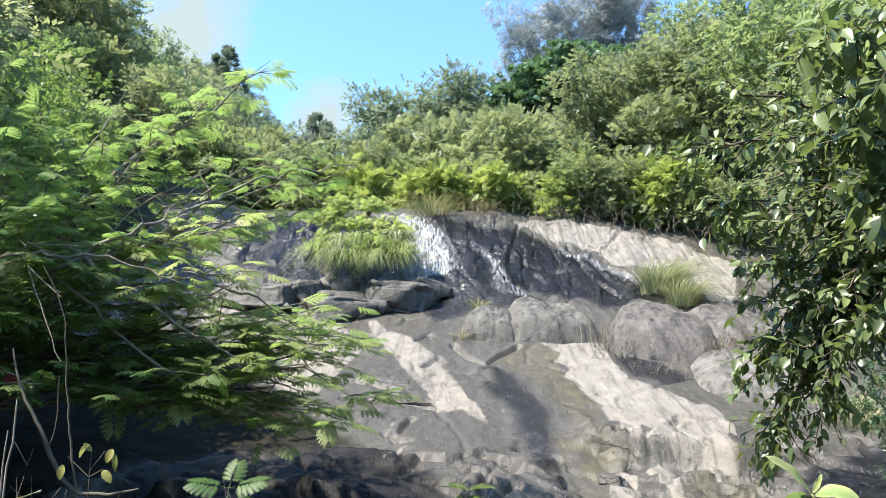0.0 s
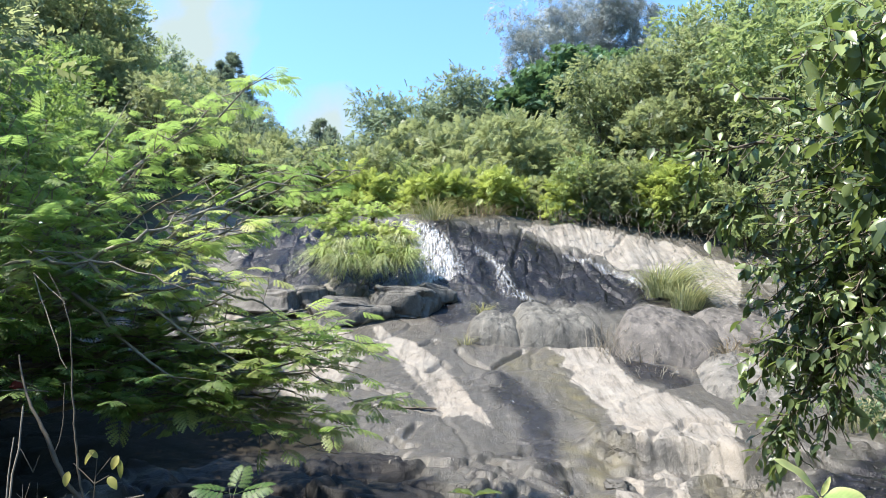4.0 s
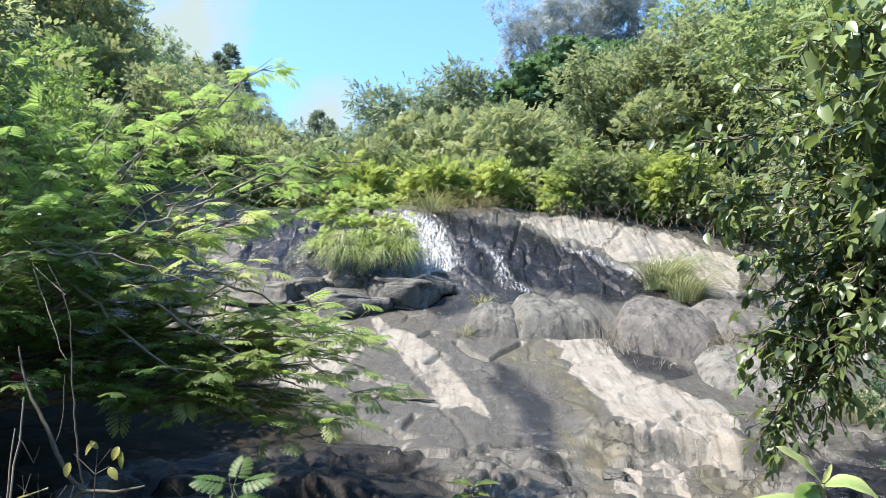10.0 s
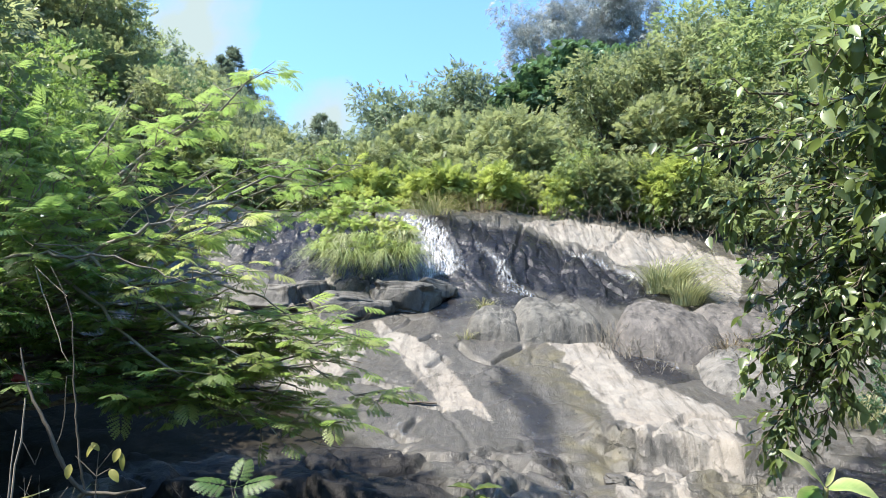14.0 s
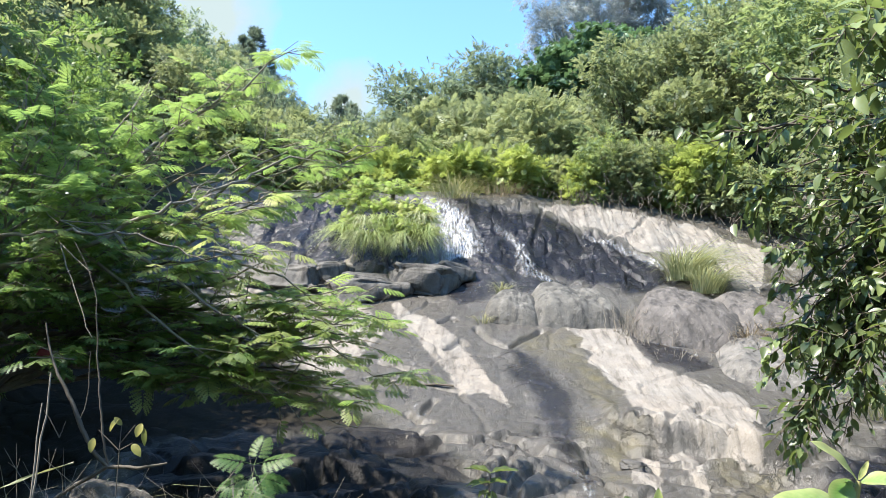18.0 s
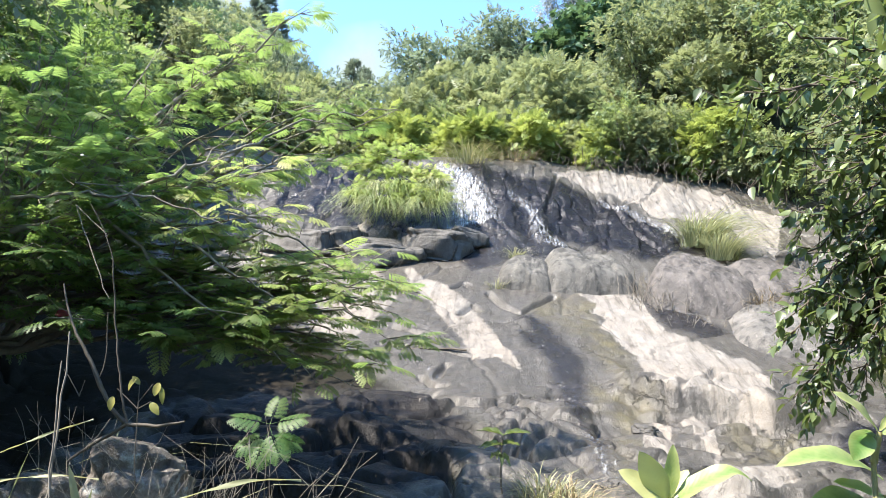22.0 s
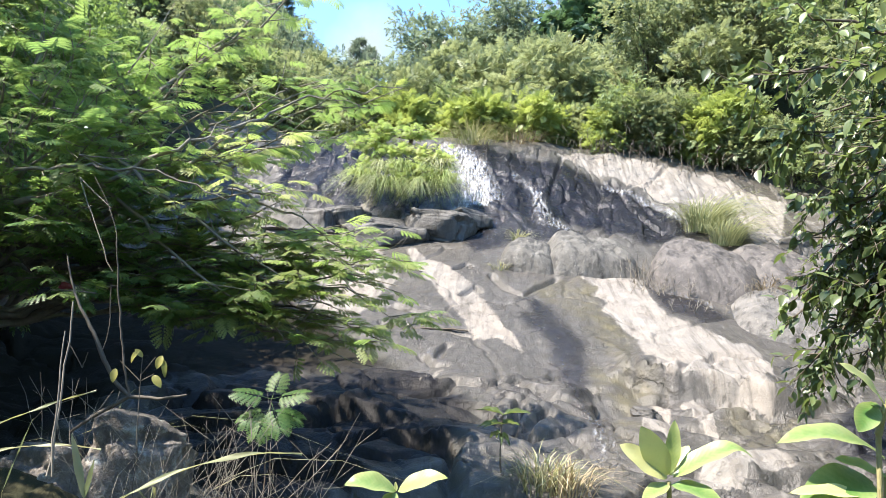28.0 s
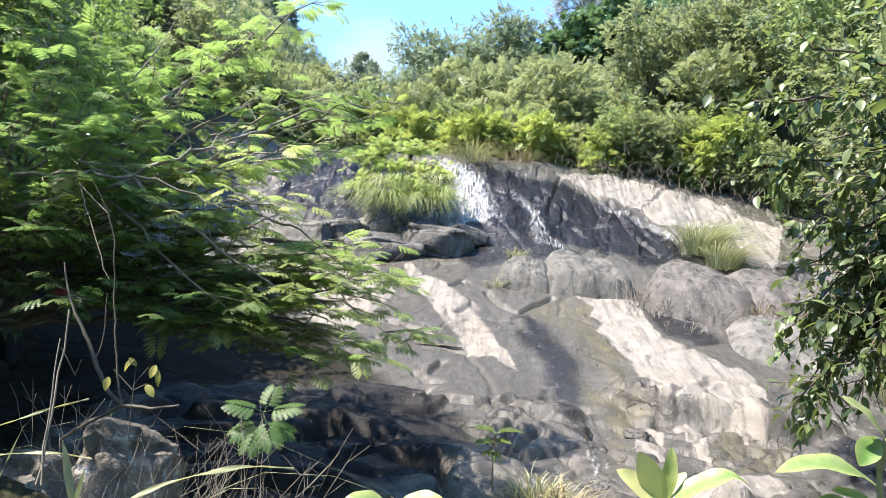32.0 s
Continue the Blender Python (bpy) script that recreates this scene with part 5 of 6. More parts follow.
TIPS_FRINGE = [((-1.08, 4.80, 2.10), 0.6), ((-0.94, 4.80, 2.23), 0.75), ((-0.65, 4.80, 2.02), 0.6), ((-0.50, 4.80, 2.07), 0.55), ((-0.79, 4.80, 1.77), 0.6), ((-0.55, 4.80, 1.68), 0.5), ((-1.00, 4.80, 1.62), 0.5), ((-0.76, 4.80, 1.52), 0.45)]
LEFT_TIPS = TIPS_TOP + TIPS_OUTER + TIPS_INNER + TIPS_LOW + TIPS_UNSEEN_BANK + TIPS_FRINGE
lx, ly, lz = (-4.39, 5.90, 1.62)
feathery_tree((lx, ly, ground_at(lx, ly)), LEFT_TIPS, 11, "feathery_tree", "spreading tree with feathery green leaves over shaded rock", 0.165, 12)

# bare limbs of the same tree, in front of the leaves
def bare_limb(way, r0, r1, seed):
    rng = np.random.default_rng(seed)
    p = np.array(way, float)
    s = np.linspace(0, len(p) - 1, 22)
    line = np.stack([np.interp(s, np.arange(len(p)), p[:, k]) for k in range(3)], 1)
    line[1:-1] = (line[:-2] + 2 * line[1:-1] + line[2:]) / 4 + rng.normal(0, 0.012, (20, 3))
    base = line[0].copy()
    root = thing("bare_branch", tuple(base), "grey-brown bare branch reaching through feathery leaves", "branch")
    V, F = tube(line, np.linspace(r0, r1, 22), 7)
    part("limb", mesh_np("limb", V - base, F, M_BARK_GREY, True), root)
    for k in range(5, 21, 3):
        e = line[k] + rng.normal(0, 0.16, 3) + [0.12, 0, 0.06]
        V, F = tube(bow(line[k], e, (0, 0, 0.03), 5, rng, 0.06), np.linspace(r1 * 0.8, 0.0015, 5), 5)
        part("twig", mesh_np("twig", V - base, F, M_BARK_GREY, True), root)
    return root


bare_limb(((-3.13, 4.70, 2.34), (-2.43, 4.60, 2.51), (-1.94, 4.60, 2.78), (-1.72, 4.80, 2.91)), 0.022, 0.006, 51)
bare_limb(((-3.03, 4.50, 2.53), (-2.47, 4.40, 2.53), (-2.05, 4.40, 2.53), (-1.62, 4.50, 2.38)), 0.014, 0.004, 52)
bare_limb(((-2.16, 4.90, 2.57), (-1.84, 5.00, 2.96), (-1.36, 5.30, 3.36), (-0.69, 5.80, 3.62)), 0.016, 0.004, 53)
bare_limb(((-2.45, 4.60, 2.66), (-1.98, 4.60, 2.33), (-1.56, 4.70, 2.08), (-1.16, 4.80, 1.83)), 0.014, 0.004, 54)
bare_limb(((-2.56, 4.70, 2.49), (-2.03, 4.70, 2.05), (-1.48, 4.80, 1.62), (-0.68, 4.90, 1.36)), 0.013, 0.003, 55)
bare_limb(((-1.73, 4.80, 2.51), (-1.29, 4.90, 2.37), (-0.95, 5.00, 2.15), (-0.57, 5.10, 2.04)), 0.009, 0.003, 56)

# ---- the broad-leaved tree hanging over the bank ----
OVATE = ovate(0.25, 0.20, 0.08, 6)


def leafy_tree(base, fork, tips, seed, name, label, leaf_len, per_limb):
    rng = np.random.default_rng(seed)
    base, fork = np.array(base, float), np.array(fork, float)
    root = thing(name, tuple(base), label, "tree")
    stem, sf = tube(bow(base - [0, 0, 0.2], fork, (0.1, 0, 0), 7, rng, 0.02), np.linspace(0.07, 0.04, 7), 8)
    part("trunk", mesh_np("trunk", stem - base, sf, M_BARK, True), root)
    for tip, tone in tips:
        wood, P, D, U, S, T = [], [], [], [], [], []
        tip = np.array(tip, float)
        L = np.linalg.norm(tip - fork)
        limb = bow(fork, tip, (0, 0, 0.16 * L), 12, rng, 0.03)
        wood.append(tube(limb, np.linspace(0.018, 0.003, 12), 5))
        for k in range(per_limb):
            f = rng.uniform(0.15, 1.0) * 11
            i = min(10, int(f))
            p = limb[i] + (limb[i + 1] - limb[i]) * (f - i)
            away = unit(unit(limb[i + 1] - limb[i]) + rng.normal(0, 0.75, 3) + [0, 0, -0.25])
            q = p + away * rng.uniform(0.08, 0.26)
            wood.append(tube([p, (p + q) / 2, q], [0.003, 0.0025, 0.0015], 3))
            m = int(rng.integers(4, 7))
            for j in range(m):
                r = (j + 0.5) / m
                side = unit(np.cross(away, rng.normal(0, 1, 3)))
                P.append(p + (q - p) * r)
                D.append(away * 0.6 + side * 0.8 + [0, 0, rng.uniform(-0.8, 0.1)])
                U.append(np.array([0, -0.2, 1.0]) + rng.normal(0, 0.5, 3))
                S.append(leaf_len * rng.uniform(0.55, 1.25) * (1.3 if tip[1] < 2.75 else 1.0))
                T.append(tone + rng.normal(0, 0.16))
        # a tuft of pale young leaves at the shoot's end
        if tone > 0.3:
            for _ in range(7):
                P.append(limb[-1] + rng.normal(0, 0.012, 3))
                D.append(unit(limb[-1] - limb[-2]) + rng.normal(0, 0.55, 3) + [0, 0, 0.25])
                U.append(np.array([0, -0.2, 1.0]) + rng.normal(0, 0.4, 3))
                S.append(leaf_len * rng.uniform(0.45, 0.8))
                T.append(1.0)
        V, F = place(OVATE[0], OVATE[1], np.array(P), np.array(D), np.array(U), np.array(S))
        W, WF = joined(wood)
        branch = part("branch", mesh_np("branch", W - base, WF, M_BARK, True), root)
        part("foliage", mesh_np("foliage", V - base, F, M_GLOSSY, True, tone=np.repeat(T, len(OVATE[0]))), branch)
    return root


# (tip, leaf tone): low and hanging limbs carry their shade as darker leaf colour
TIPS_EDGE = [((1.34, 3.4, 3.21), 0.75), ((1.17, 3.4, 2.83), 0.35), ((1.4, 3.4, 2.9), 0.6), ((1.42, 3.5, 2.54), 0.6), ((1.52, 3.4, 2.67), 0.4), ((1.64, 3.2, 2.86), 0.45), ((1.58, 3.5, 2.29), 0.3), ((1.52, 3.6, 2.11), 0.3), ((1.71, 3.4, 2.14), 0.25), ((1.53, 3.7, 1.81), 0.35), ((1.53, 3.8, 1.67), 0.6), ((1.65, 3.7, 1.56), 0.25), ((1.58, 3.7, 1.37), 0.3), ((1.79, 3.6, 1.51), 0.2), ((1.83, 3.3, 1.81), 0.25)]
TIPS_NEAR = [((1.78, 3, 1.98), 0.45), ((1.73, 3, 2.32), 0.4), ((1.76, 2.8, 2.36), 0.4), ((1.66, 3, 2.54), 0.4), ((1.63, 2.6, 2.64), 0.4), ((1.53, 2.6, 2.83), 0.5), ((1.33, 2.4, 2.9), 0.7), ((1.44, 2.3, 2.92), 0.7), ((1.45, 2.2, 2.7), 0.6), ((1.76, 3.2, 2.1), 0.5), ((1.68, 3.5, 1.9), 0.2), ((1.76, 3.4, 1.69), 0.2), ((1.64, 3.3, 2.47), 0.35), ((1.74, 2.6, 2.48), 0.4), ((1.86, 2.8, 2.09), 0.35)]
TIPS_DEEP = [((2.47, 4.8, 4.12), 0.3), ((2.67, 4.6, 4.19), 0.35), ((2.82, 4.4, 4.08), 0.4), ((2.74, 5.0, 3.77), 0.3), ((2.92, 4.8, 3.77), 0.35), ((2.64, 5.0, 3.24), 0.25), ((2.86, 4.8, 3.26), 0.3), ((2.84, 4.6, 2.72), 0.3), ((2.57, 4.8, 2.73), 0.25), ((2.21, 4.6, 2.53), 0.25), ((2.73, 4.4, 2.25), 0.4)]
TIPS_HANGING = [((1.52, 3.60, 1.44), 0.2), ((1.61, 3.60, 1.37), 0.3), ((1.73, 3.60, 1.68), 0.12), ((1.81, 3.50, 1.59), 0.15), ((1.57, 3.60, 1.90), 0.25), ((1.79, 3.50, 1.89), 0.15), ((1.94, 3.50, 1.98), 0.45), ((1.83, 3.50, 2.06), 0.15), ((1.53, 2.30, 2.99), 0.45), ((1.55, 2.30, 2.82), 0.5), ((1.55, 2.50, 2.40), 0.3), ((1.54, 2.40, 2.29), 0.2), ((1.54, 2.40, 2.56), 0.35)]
# unseen limbs added behind the hanging leaves to shade the lower right corner
TIPS_UNSEEN_BEHIND = [((3.16, 7.00, 2.51), 0.2), ((3.49, 7.20, 2.65), 0.25), ((3.87, 7.40, 2.56), 0.2), ((3.19, 7.00, 2.23), 0.2), ((3.57, 7.20, 2.31), 0.15), ((3.80, 7.20, 2.31), 0.2), ((3.18, 6.80, 1.95), 0.15), ((3.55, 7.00, 1.96), 0.2), ((3.01, 6.80, 1.85), 0.2), ((3.22, 6.60, 1.69), 0.2), ((3.08, 7.00, 2.84), 0.3)]
RIGHT_TIPS = TIPS_EDGE + TIPS_NEAR + TIPS_DEEP + TIPS_HANGING + TIPS_UNSEEN_BEHIND
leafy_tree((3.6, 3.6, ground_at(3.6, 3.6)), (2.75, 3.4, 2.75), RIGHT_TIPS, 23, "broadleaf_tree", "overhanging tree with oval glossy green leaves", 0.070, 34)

# ---- grasses on the rock ----
for k, (at, blades, ln, sp, mat_, lab) in enumerate((
        ((4.37, 14.13), 620, 1.1, 0.38, M_BLADE_PALE, "large tussock of arching pale green grass on rock"),
        ((4.60, 13.55), 380, 0.9, 0.3, M_BLADE_PALE, "tussock of arching grass on rock"),
        ((0.74, 13.31), 90, 0.45, 0.12, M_BLADE, "small dark tuft of grass on wet rock"),
        ((0.39, 12.18), 80, 0.3, 0.14, M_BLADE, "small yellow tuft in a crack of the slab"),
        ((4.51, 11.49), 120, 0.55, 0.25, M_STRAW, "dry tuft of weeds between rocks"),
        ((-0.19, 16.55), 260, 0.8, 0.6, M_BLADE, "pale grass along the crest of the rock"),
        ((0.91, 17.01), 200, 0.5, 0.6, M_STRAW, "pale dry grass along the crest"))):
    set_at(make_tussock("grass_tussock", 60 + k, blades, ln, sp, mat_, lab, lean=(0.3, -0.3) if k < 2 else (0.05, -0.08)), at[0], at[1], 0, 1.0, 0.02)

# grass that stands along the ledge and hangs over its edge
for k, p in enumerate(((-2.36, 14.00, 4.73), (-2.06, 14.00, 4.59), (-1.79, 14.00, 4.55), (-1.51, 14.00, 4.59), (-1.22, 14.00, 4.55), (-0.93, 14.00, 4.59), (-0.70, 14.00, 4.73), (-1.98, 14.25, 4.96), (-1.56, 14.25, 4.96), (-1.13, 14.25, 4.93), (-0.83, 14.25, 5.05))):
    set_at(make_tussock("grass_tussock", 80 + k, 170, 0.66 + 0.1 * (k % 3), 0.22, (M_BLADE_FRESH, M_BLADE_PALE, M_BLADE_FRESH)[k % 3], "clump of green and straw grass hanging over the ledge", lean=(0.02, -0.3), upright=0.7, hang=0.75), p[0], p[1], 0, 1.0, 0.02, p[2])

# feathery bush over the grass beside the fall
fx, fy = (-1.69, 14.76)
feathery_tree((fx, fy + 0.2, ground_at(fx, fy + 0.2)), [((-2.29, 14.6, 5.51), 0.7), ((-1.66, 14.3, 5.31), 0.8), ((-1.08, 14.3, 5.25), 0.85), ((-0.75, 14.2, 4.76), 0.9), ((-2.47, 14.4, 4.92), 0.6), ((-1.5, 14.0, 4.72), 0.8), ((-2.09, 14.8, 5.88), 0.6), ((-2.68, 14.8, 5.51), 0.55), ((-0.71, 14.3, 5.14), 0.9), ((-1.35, 14.6, 5.76), 0.7), ((-1.05, 13.9, 4.69), 0.9)], 31, "feathery_bush", "bright yellow-green feathery bush beside the fall", 0.14, 34, 0.22, 2.2)

# ---- under the feathery tree: a stone, a dead branch, stalks and twigs ----
sx, sy, sz = (-1.914, 4.150, 0.709)
V, F = rounded_rock(77, (0.64, 0.5, 0.62), 0.3, 0.5)
stone = new("stone", mesh_np("stone", V, F, M_STONE_LICHEN, True))
stone.matrix_world = pose(sx, sy, sz, 0, 8, 20)
tagged(stone, "grey stone with pale lichen in the shade", "rock")
sx2, sy2, sz2 = (-2.29, 4.00, 0.86)
V, F = rounded_rock(79, (0.5, 0.5, 0.5), 0.3, 0.5)
stone = new("stone", mesh_np("stone", V, F, M_STONE_LICHEN, True))
stone.matrix_world = pose(sx2, sy2, ground_at(sx2, sy2) - 0.05, 0, 8, 70)
tagged(stone, "mossy stone with pale lichen among grass", "rock")


def stick(name, lines, material, label, category="branch", seed=1):
    """Bent sticks: each line is (from, to, lift, thick, thin)."""
    rng = np.random.default_rng(seed)
    base = np.array(lines[0][0], float)
    root = thing(name, tuple(base), label, category)
    for a, b, lift, r0, r1 in lines:
        V, F = tube(bow(a, b, lift, 9, rng, 0.012), np.linspace(r0, r1, 9), 6)
        part("stem", mesh_np("stem", V - base, F, material, True), root)
    return root


dead = [((-2.145, 3.900, 0.979), (-1.971, 3.900, 1.104), (0, 0, 0.01), 0.007, 0.011), ((-1.971, 3.900, 1.104), (-1.839, 3.900, 1.187), (0, 0, -0.005), 0.011, 0.013), ((-1.839, 3.900, 1.181), (-1.684, 3.900, 1.176), (0, 0, 0.004), 0.012, 0.01),
        ((-1.684, 3.900, 1.176), (-1.532, 3.900, 1.206), (0, 0, 0), 0.01, 0.006), ((-1.839, 3.900, 1.181), (-1.934, 3.900, 1.261), (-0.01, 0, 0), 0.012, 0.011), ((-1.934, 3.900, 1.261), (-2.008, 3.900, 1.378), (0, 0, 0), 0.011, 0.012),
        ((-2.008, 3.900, 1.378), (-2.168, 3.900, 1.647), (0.015, 0, 0), 0.013, 0.008), ((-2.168, 3.900, 1.647), (-2.297, 3.950, 1.928), (-0.02, 0, 0), 0.008, 0.004), ((-1.839, 3.900, 1.187), (-1.894, 3.900, 1.368), (-0.01, 0, 0), 0.006, 0.006), ((-1.894, 3.900, 1.368), (-1.935, 3.900, 1.563), (0.005, 0, 0), 0.006, 0.005),
        ((-1.935, 3.900, 1.563), (-2.005, 3.900, 2.058), (-0.01, 0, 0), 0.005, 0.003), ((-2.005, 3.900, 2.058), (-2.163, 3.900, 2.373), (0.02, 0, 0.02), 0.003, 0.002), ((-2.023, 3.900, 1.408), (-1.993, 3.900, 1.577), (0.02, 0, 0), 0.003, 0.003),
        ((-1.993, 3.900, 1.577), (-2.006, 3.900, 1.776), (0, 0, 0), 0.003, 0.002), ((-2.118, 3.900, 1.320), (-2.218, 3.900, 1.461), (0, 0, 0.01), 0.003, 0.002), ((-2.118, 3.900, 1.320), (-2.095, 3.900, 1.405), (0, 0, 0), 0.003, 0.002)]
stick("dead_branch", dead, M_BARK_DEAD, "bare grey-brown dead branch lying on a stone", "branch", 5)
stick("dry_stalk", [((-1.50, 2.60, 1.02), (-1.53, 2.70, 1.64), (0.01, 0, 0), 0.004, 0.003), ((-1.48, 2.60, 1.02), (-1.52, 2.65, 1.53), (-0.01, 0, 0), 0.004, 0.002)], M_BARK_DRY, "tall dry broken stalk among grass", "stalk", 6)
for a, b, l in (((-2.50, 4.30, 2.59), (-2.07, 4.40, 2.38), 0.04), ((-2.40, 4.60, 3.24), (-2.22, 4.80, 3.83), -0.05), ((-2.48, 4.30, 2.45), (-2.16, 4.20, 1.87), -0.02)):
    stick("bare_twig", [(a, b, (0, 0, l), 0.004, 0.002), (a, tuple((Vector(a) + Vector(b)) / 2 + Vector((0.08, 0, 0.1))), (0, 0, 0), 0.005, 0.002)], M_BARK_DRY,
          "bare pale twig among feathery leaves", "twig", 7)


def brush(name, at, count, tall, wide, material, label, seed, thick=0.0022):
    rng = np.random.default_rng(seed)
    pieces = []
    for _ in range(count):
        a = np.array([rng.normal(0, wide / 2), rng.normal(0, wide / 3), -0.05])
        b = a + [rng.normal(0, tall * 0.35), rng.normal(0, tall * 0.25), tall * rng.uniform(0.4, 1.0)]
        w = bow(a, b, (rng.normal(0, 0.04), 0, 0), 6, rng, 0.05)
        pieces.append(tube(w, np.linspace(thick, thick * 0.5, 6), 4))
        for _ in range(2):
            k = int(rng.integers(2, 5))
            c = w[k] + [rng.normal(0, tall * 0.14), rng.normal(0, tall * 0.1), tall * rng.uniform(0.05, 0.22)]
            pieces.append(tube([w[k], (w[k] + c) / 2, c], [thick * 0.7, thick * 0.55, thick * 0.4], 3))
    ob = new(name, mesh_np(name, *joined(pieces), material, True))
    ob.location = at
    return tagged(ob, label, "brushwood", kind="stuff")


for k, (px_, tall, n) in enumerate((((-1.40, 3.90, 0.81), 0.5, 26), ((-1.23, 4.20, 0.72), 0.42, 26), ((-1.55, 3.70, 0.85), 0.4, 18), ((-2.16, 4.00, 0.92), 0.45, 12))):
    brush("dry_twigs", (px_[0], px_[1], ground_at(px_[0], px_[1])), n, tall + max(0, px_[2] - ground_at(px_[0], px_[1])), 0.4, M_BARK_DRY, "tangle of thin dry twigs in the shade", 90 + k)


def sapling(name, foot, top, leaves, material, label, length, width=0.24, curl=0.15, seed=1, thick=0.006, template=None, bark=M_BARK):
    """A thin stem with single leaves: each leaf is (along, up, size, tone), set at the stem's top."""
    rng = np.random.default_rng(seed)
    foot, top = np.array(foot, float), np.array(top, float)
    root = thing(name, tuple(foot), label, "plant")
    way = bow(foot, top, (rng.normal(0, 0.02), 0, 0), 8, rng, 0.01)
    V, F = tube(way, np.linspace(thick, thick * 0.6, 8), 7)
    part("stem", mesh_np("stem", V - foot, F, bark, True), root)
    T = template or broad_leaf(width, curl)
    for along, up, size, tone, back in leaves:
        p = top + (way[-3] - top) * back
        V, F = place(T[0], T[1], np.array([p]), np.array([along], float), np.array([up], float), np.array([length * size]))
        more = {} if len(T) < 3 else {"across": T[2][:, 0], "vein": T[2][:, 1]}
        part("leaf", mesh_np("leaf", V - foot, F, material, True, tone=np.full(len(V), tone), attrs=more), root)
    return root


def leaf_to(name, base, tip, up, width, arch, tone, material, root, droop=0.0, n=16):
    """A leaf from base to tip, bowed towards up, folded along its midrib, as a part of root."""
    base, tip, up = (np.array(v, float) for v in (base, tip, up))
    L = np.linalg.norm(tip - base)
    t = np.linspace(0, 1, n + 1)[:, None]
    u = unit(up)
    mid = base + (tip - base) * t + u * L * (arch * 4 * t * (1 - t) - droop * np.maximum(0, t - 0.75) ** 2 * 8)
    side = unit(np.cross(np.gradient(mid, axis=0), u))
    w = width * L * np.sin(np.pi * t ** 0.85) ** 0.75
    w[0], w[-1] = 0.03 * width * L, 0.002 * L
    V, A = [], []
    for q in (-1, -0.5, 0, 0.5, 1):
        V.append(mid + side * w * q + u * (0.22 * abs(q) ** 1.3 * w + 0.012 * L * q * q * np.sin(t * 15 + 2 * q)))
        A.append(np.stack([np.full(n + 1, abs(q)), t[:, 0] - 0.17 * abs(q)], 1))
    V, A = np.concatenate(V), np.concatenate(A)
    i = np.arange(n)
    F = np.concatenate([np.stack([i + k * (n + 1), i + (k + 1) * (n + 1), i + 1 + (k + 1) * (n + 1), i + 1 + k * (n + 1)], 1) for k in range(4)])
    return part(name, mesh_np(name, V - np.array(root.location), F, material, True, tone=np.full(len(V), tone), attrs={"across": A[:, 0], "vein": A[:, 1]}), root)


def young_plant(base, label, leaves, thick=0.006, seed=1, stems=(), material=None, name="young_plant"):
    """A stem from the ground with leaves from point to point: (base, tip, up, width, arch, tone, droop)."""
    rng = np.random.default_rng(seed)
    foot = (base[0] + 0.02, base[1] + 0.02, ground_at(base[0], base[1]) - 0.03)
    root = thing(name, foot, label, "plant")
    for a, b in ((foot, base), *stems):
        V, F = tube(bow(a, b, (0, 0, 0), 8, rng, 0.006), np.linspace(thick, thick * 0.7, 8), 7)
        part("stem", mesh_np("stem", V - np.array(foot), F, M_BARK_DEAD if name == "seedling" else M_STEM, True), root)
    for b, tip, up, width, arch, tone, droop in leaves:
        leaf_to("leaf", b, tip, up, width, arch, tone, material or M_YOUNG, root, droop)
    return root


def foot_of(p):
    return (p[0], p[1], ground_at(p[0], p[1]) - 0.03)


# seedling with withered leaves on the stone
young_plant((-1.723, 3.750, 1.278), "slender seedling with drooping yellowed leaves", [
    ((-1.860, 3.750, 1.336), (-1.863, 3.740, 1.262), (0.1, -0.9, 0.2), 0.26, 0.06, 0.35, 0),
    ((-1.740, 3.750, 1.434), (-1.777, 3.740, 1.366), (-0.2, -0.8, 0.5), 0.2, 0.15, 0.3, 0),
    ((-1.621, 3.750, 1.412), (-1.640, 3.740, 1.343), (0.1, -1, 0.2), 0.28, 0.06, 0.6, 0),
    ((-1.610, 3.750, 1.392), (-1.592, 3.740, 1.301), (0.3, -0.9, 0.1), 0.15, 0.06, 0.1, 0),
    ((-1.660, 3.750, 1.310), (-1.608, 3.740, 1.249), (0.3, -0.8, 0.4), 0.26, 0.06, 0.1, 0),
    ((-1.722, 3.750, 1.400), (-1.763, 3.740, 1.439), (0, -0.8, 0.6), 0.25, 0.06, 0.4, 0)], 0.003, 3,
            [((-1.723, 3.750, 1.278), (-1.725, 3.750, 1.400)), ((-1.725, 3.750, 1.307), (-1.656, 3.750, 1.402)), ((-1.720, 3.750, 1.279), (-1.657, 3.750, 1.316)), ((-1.726, 3.750, 1.278), (-1.840, 3.750, 1.375))], M_WITHERED, "seedling")
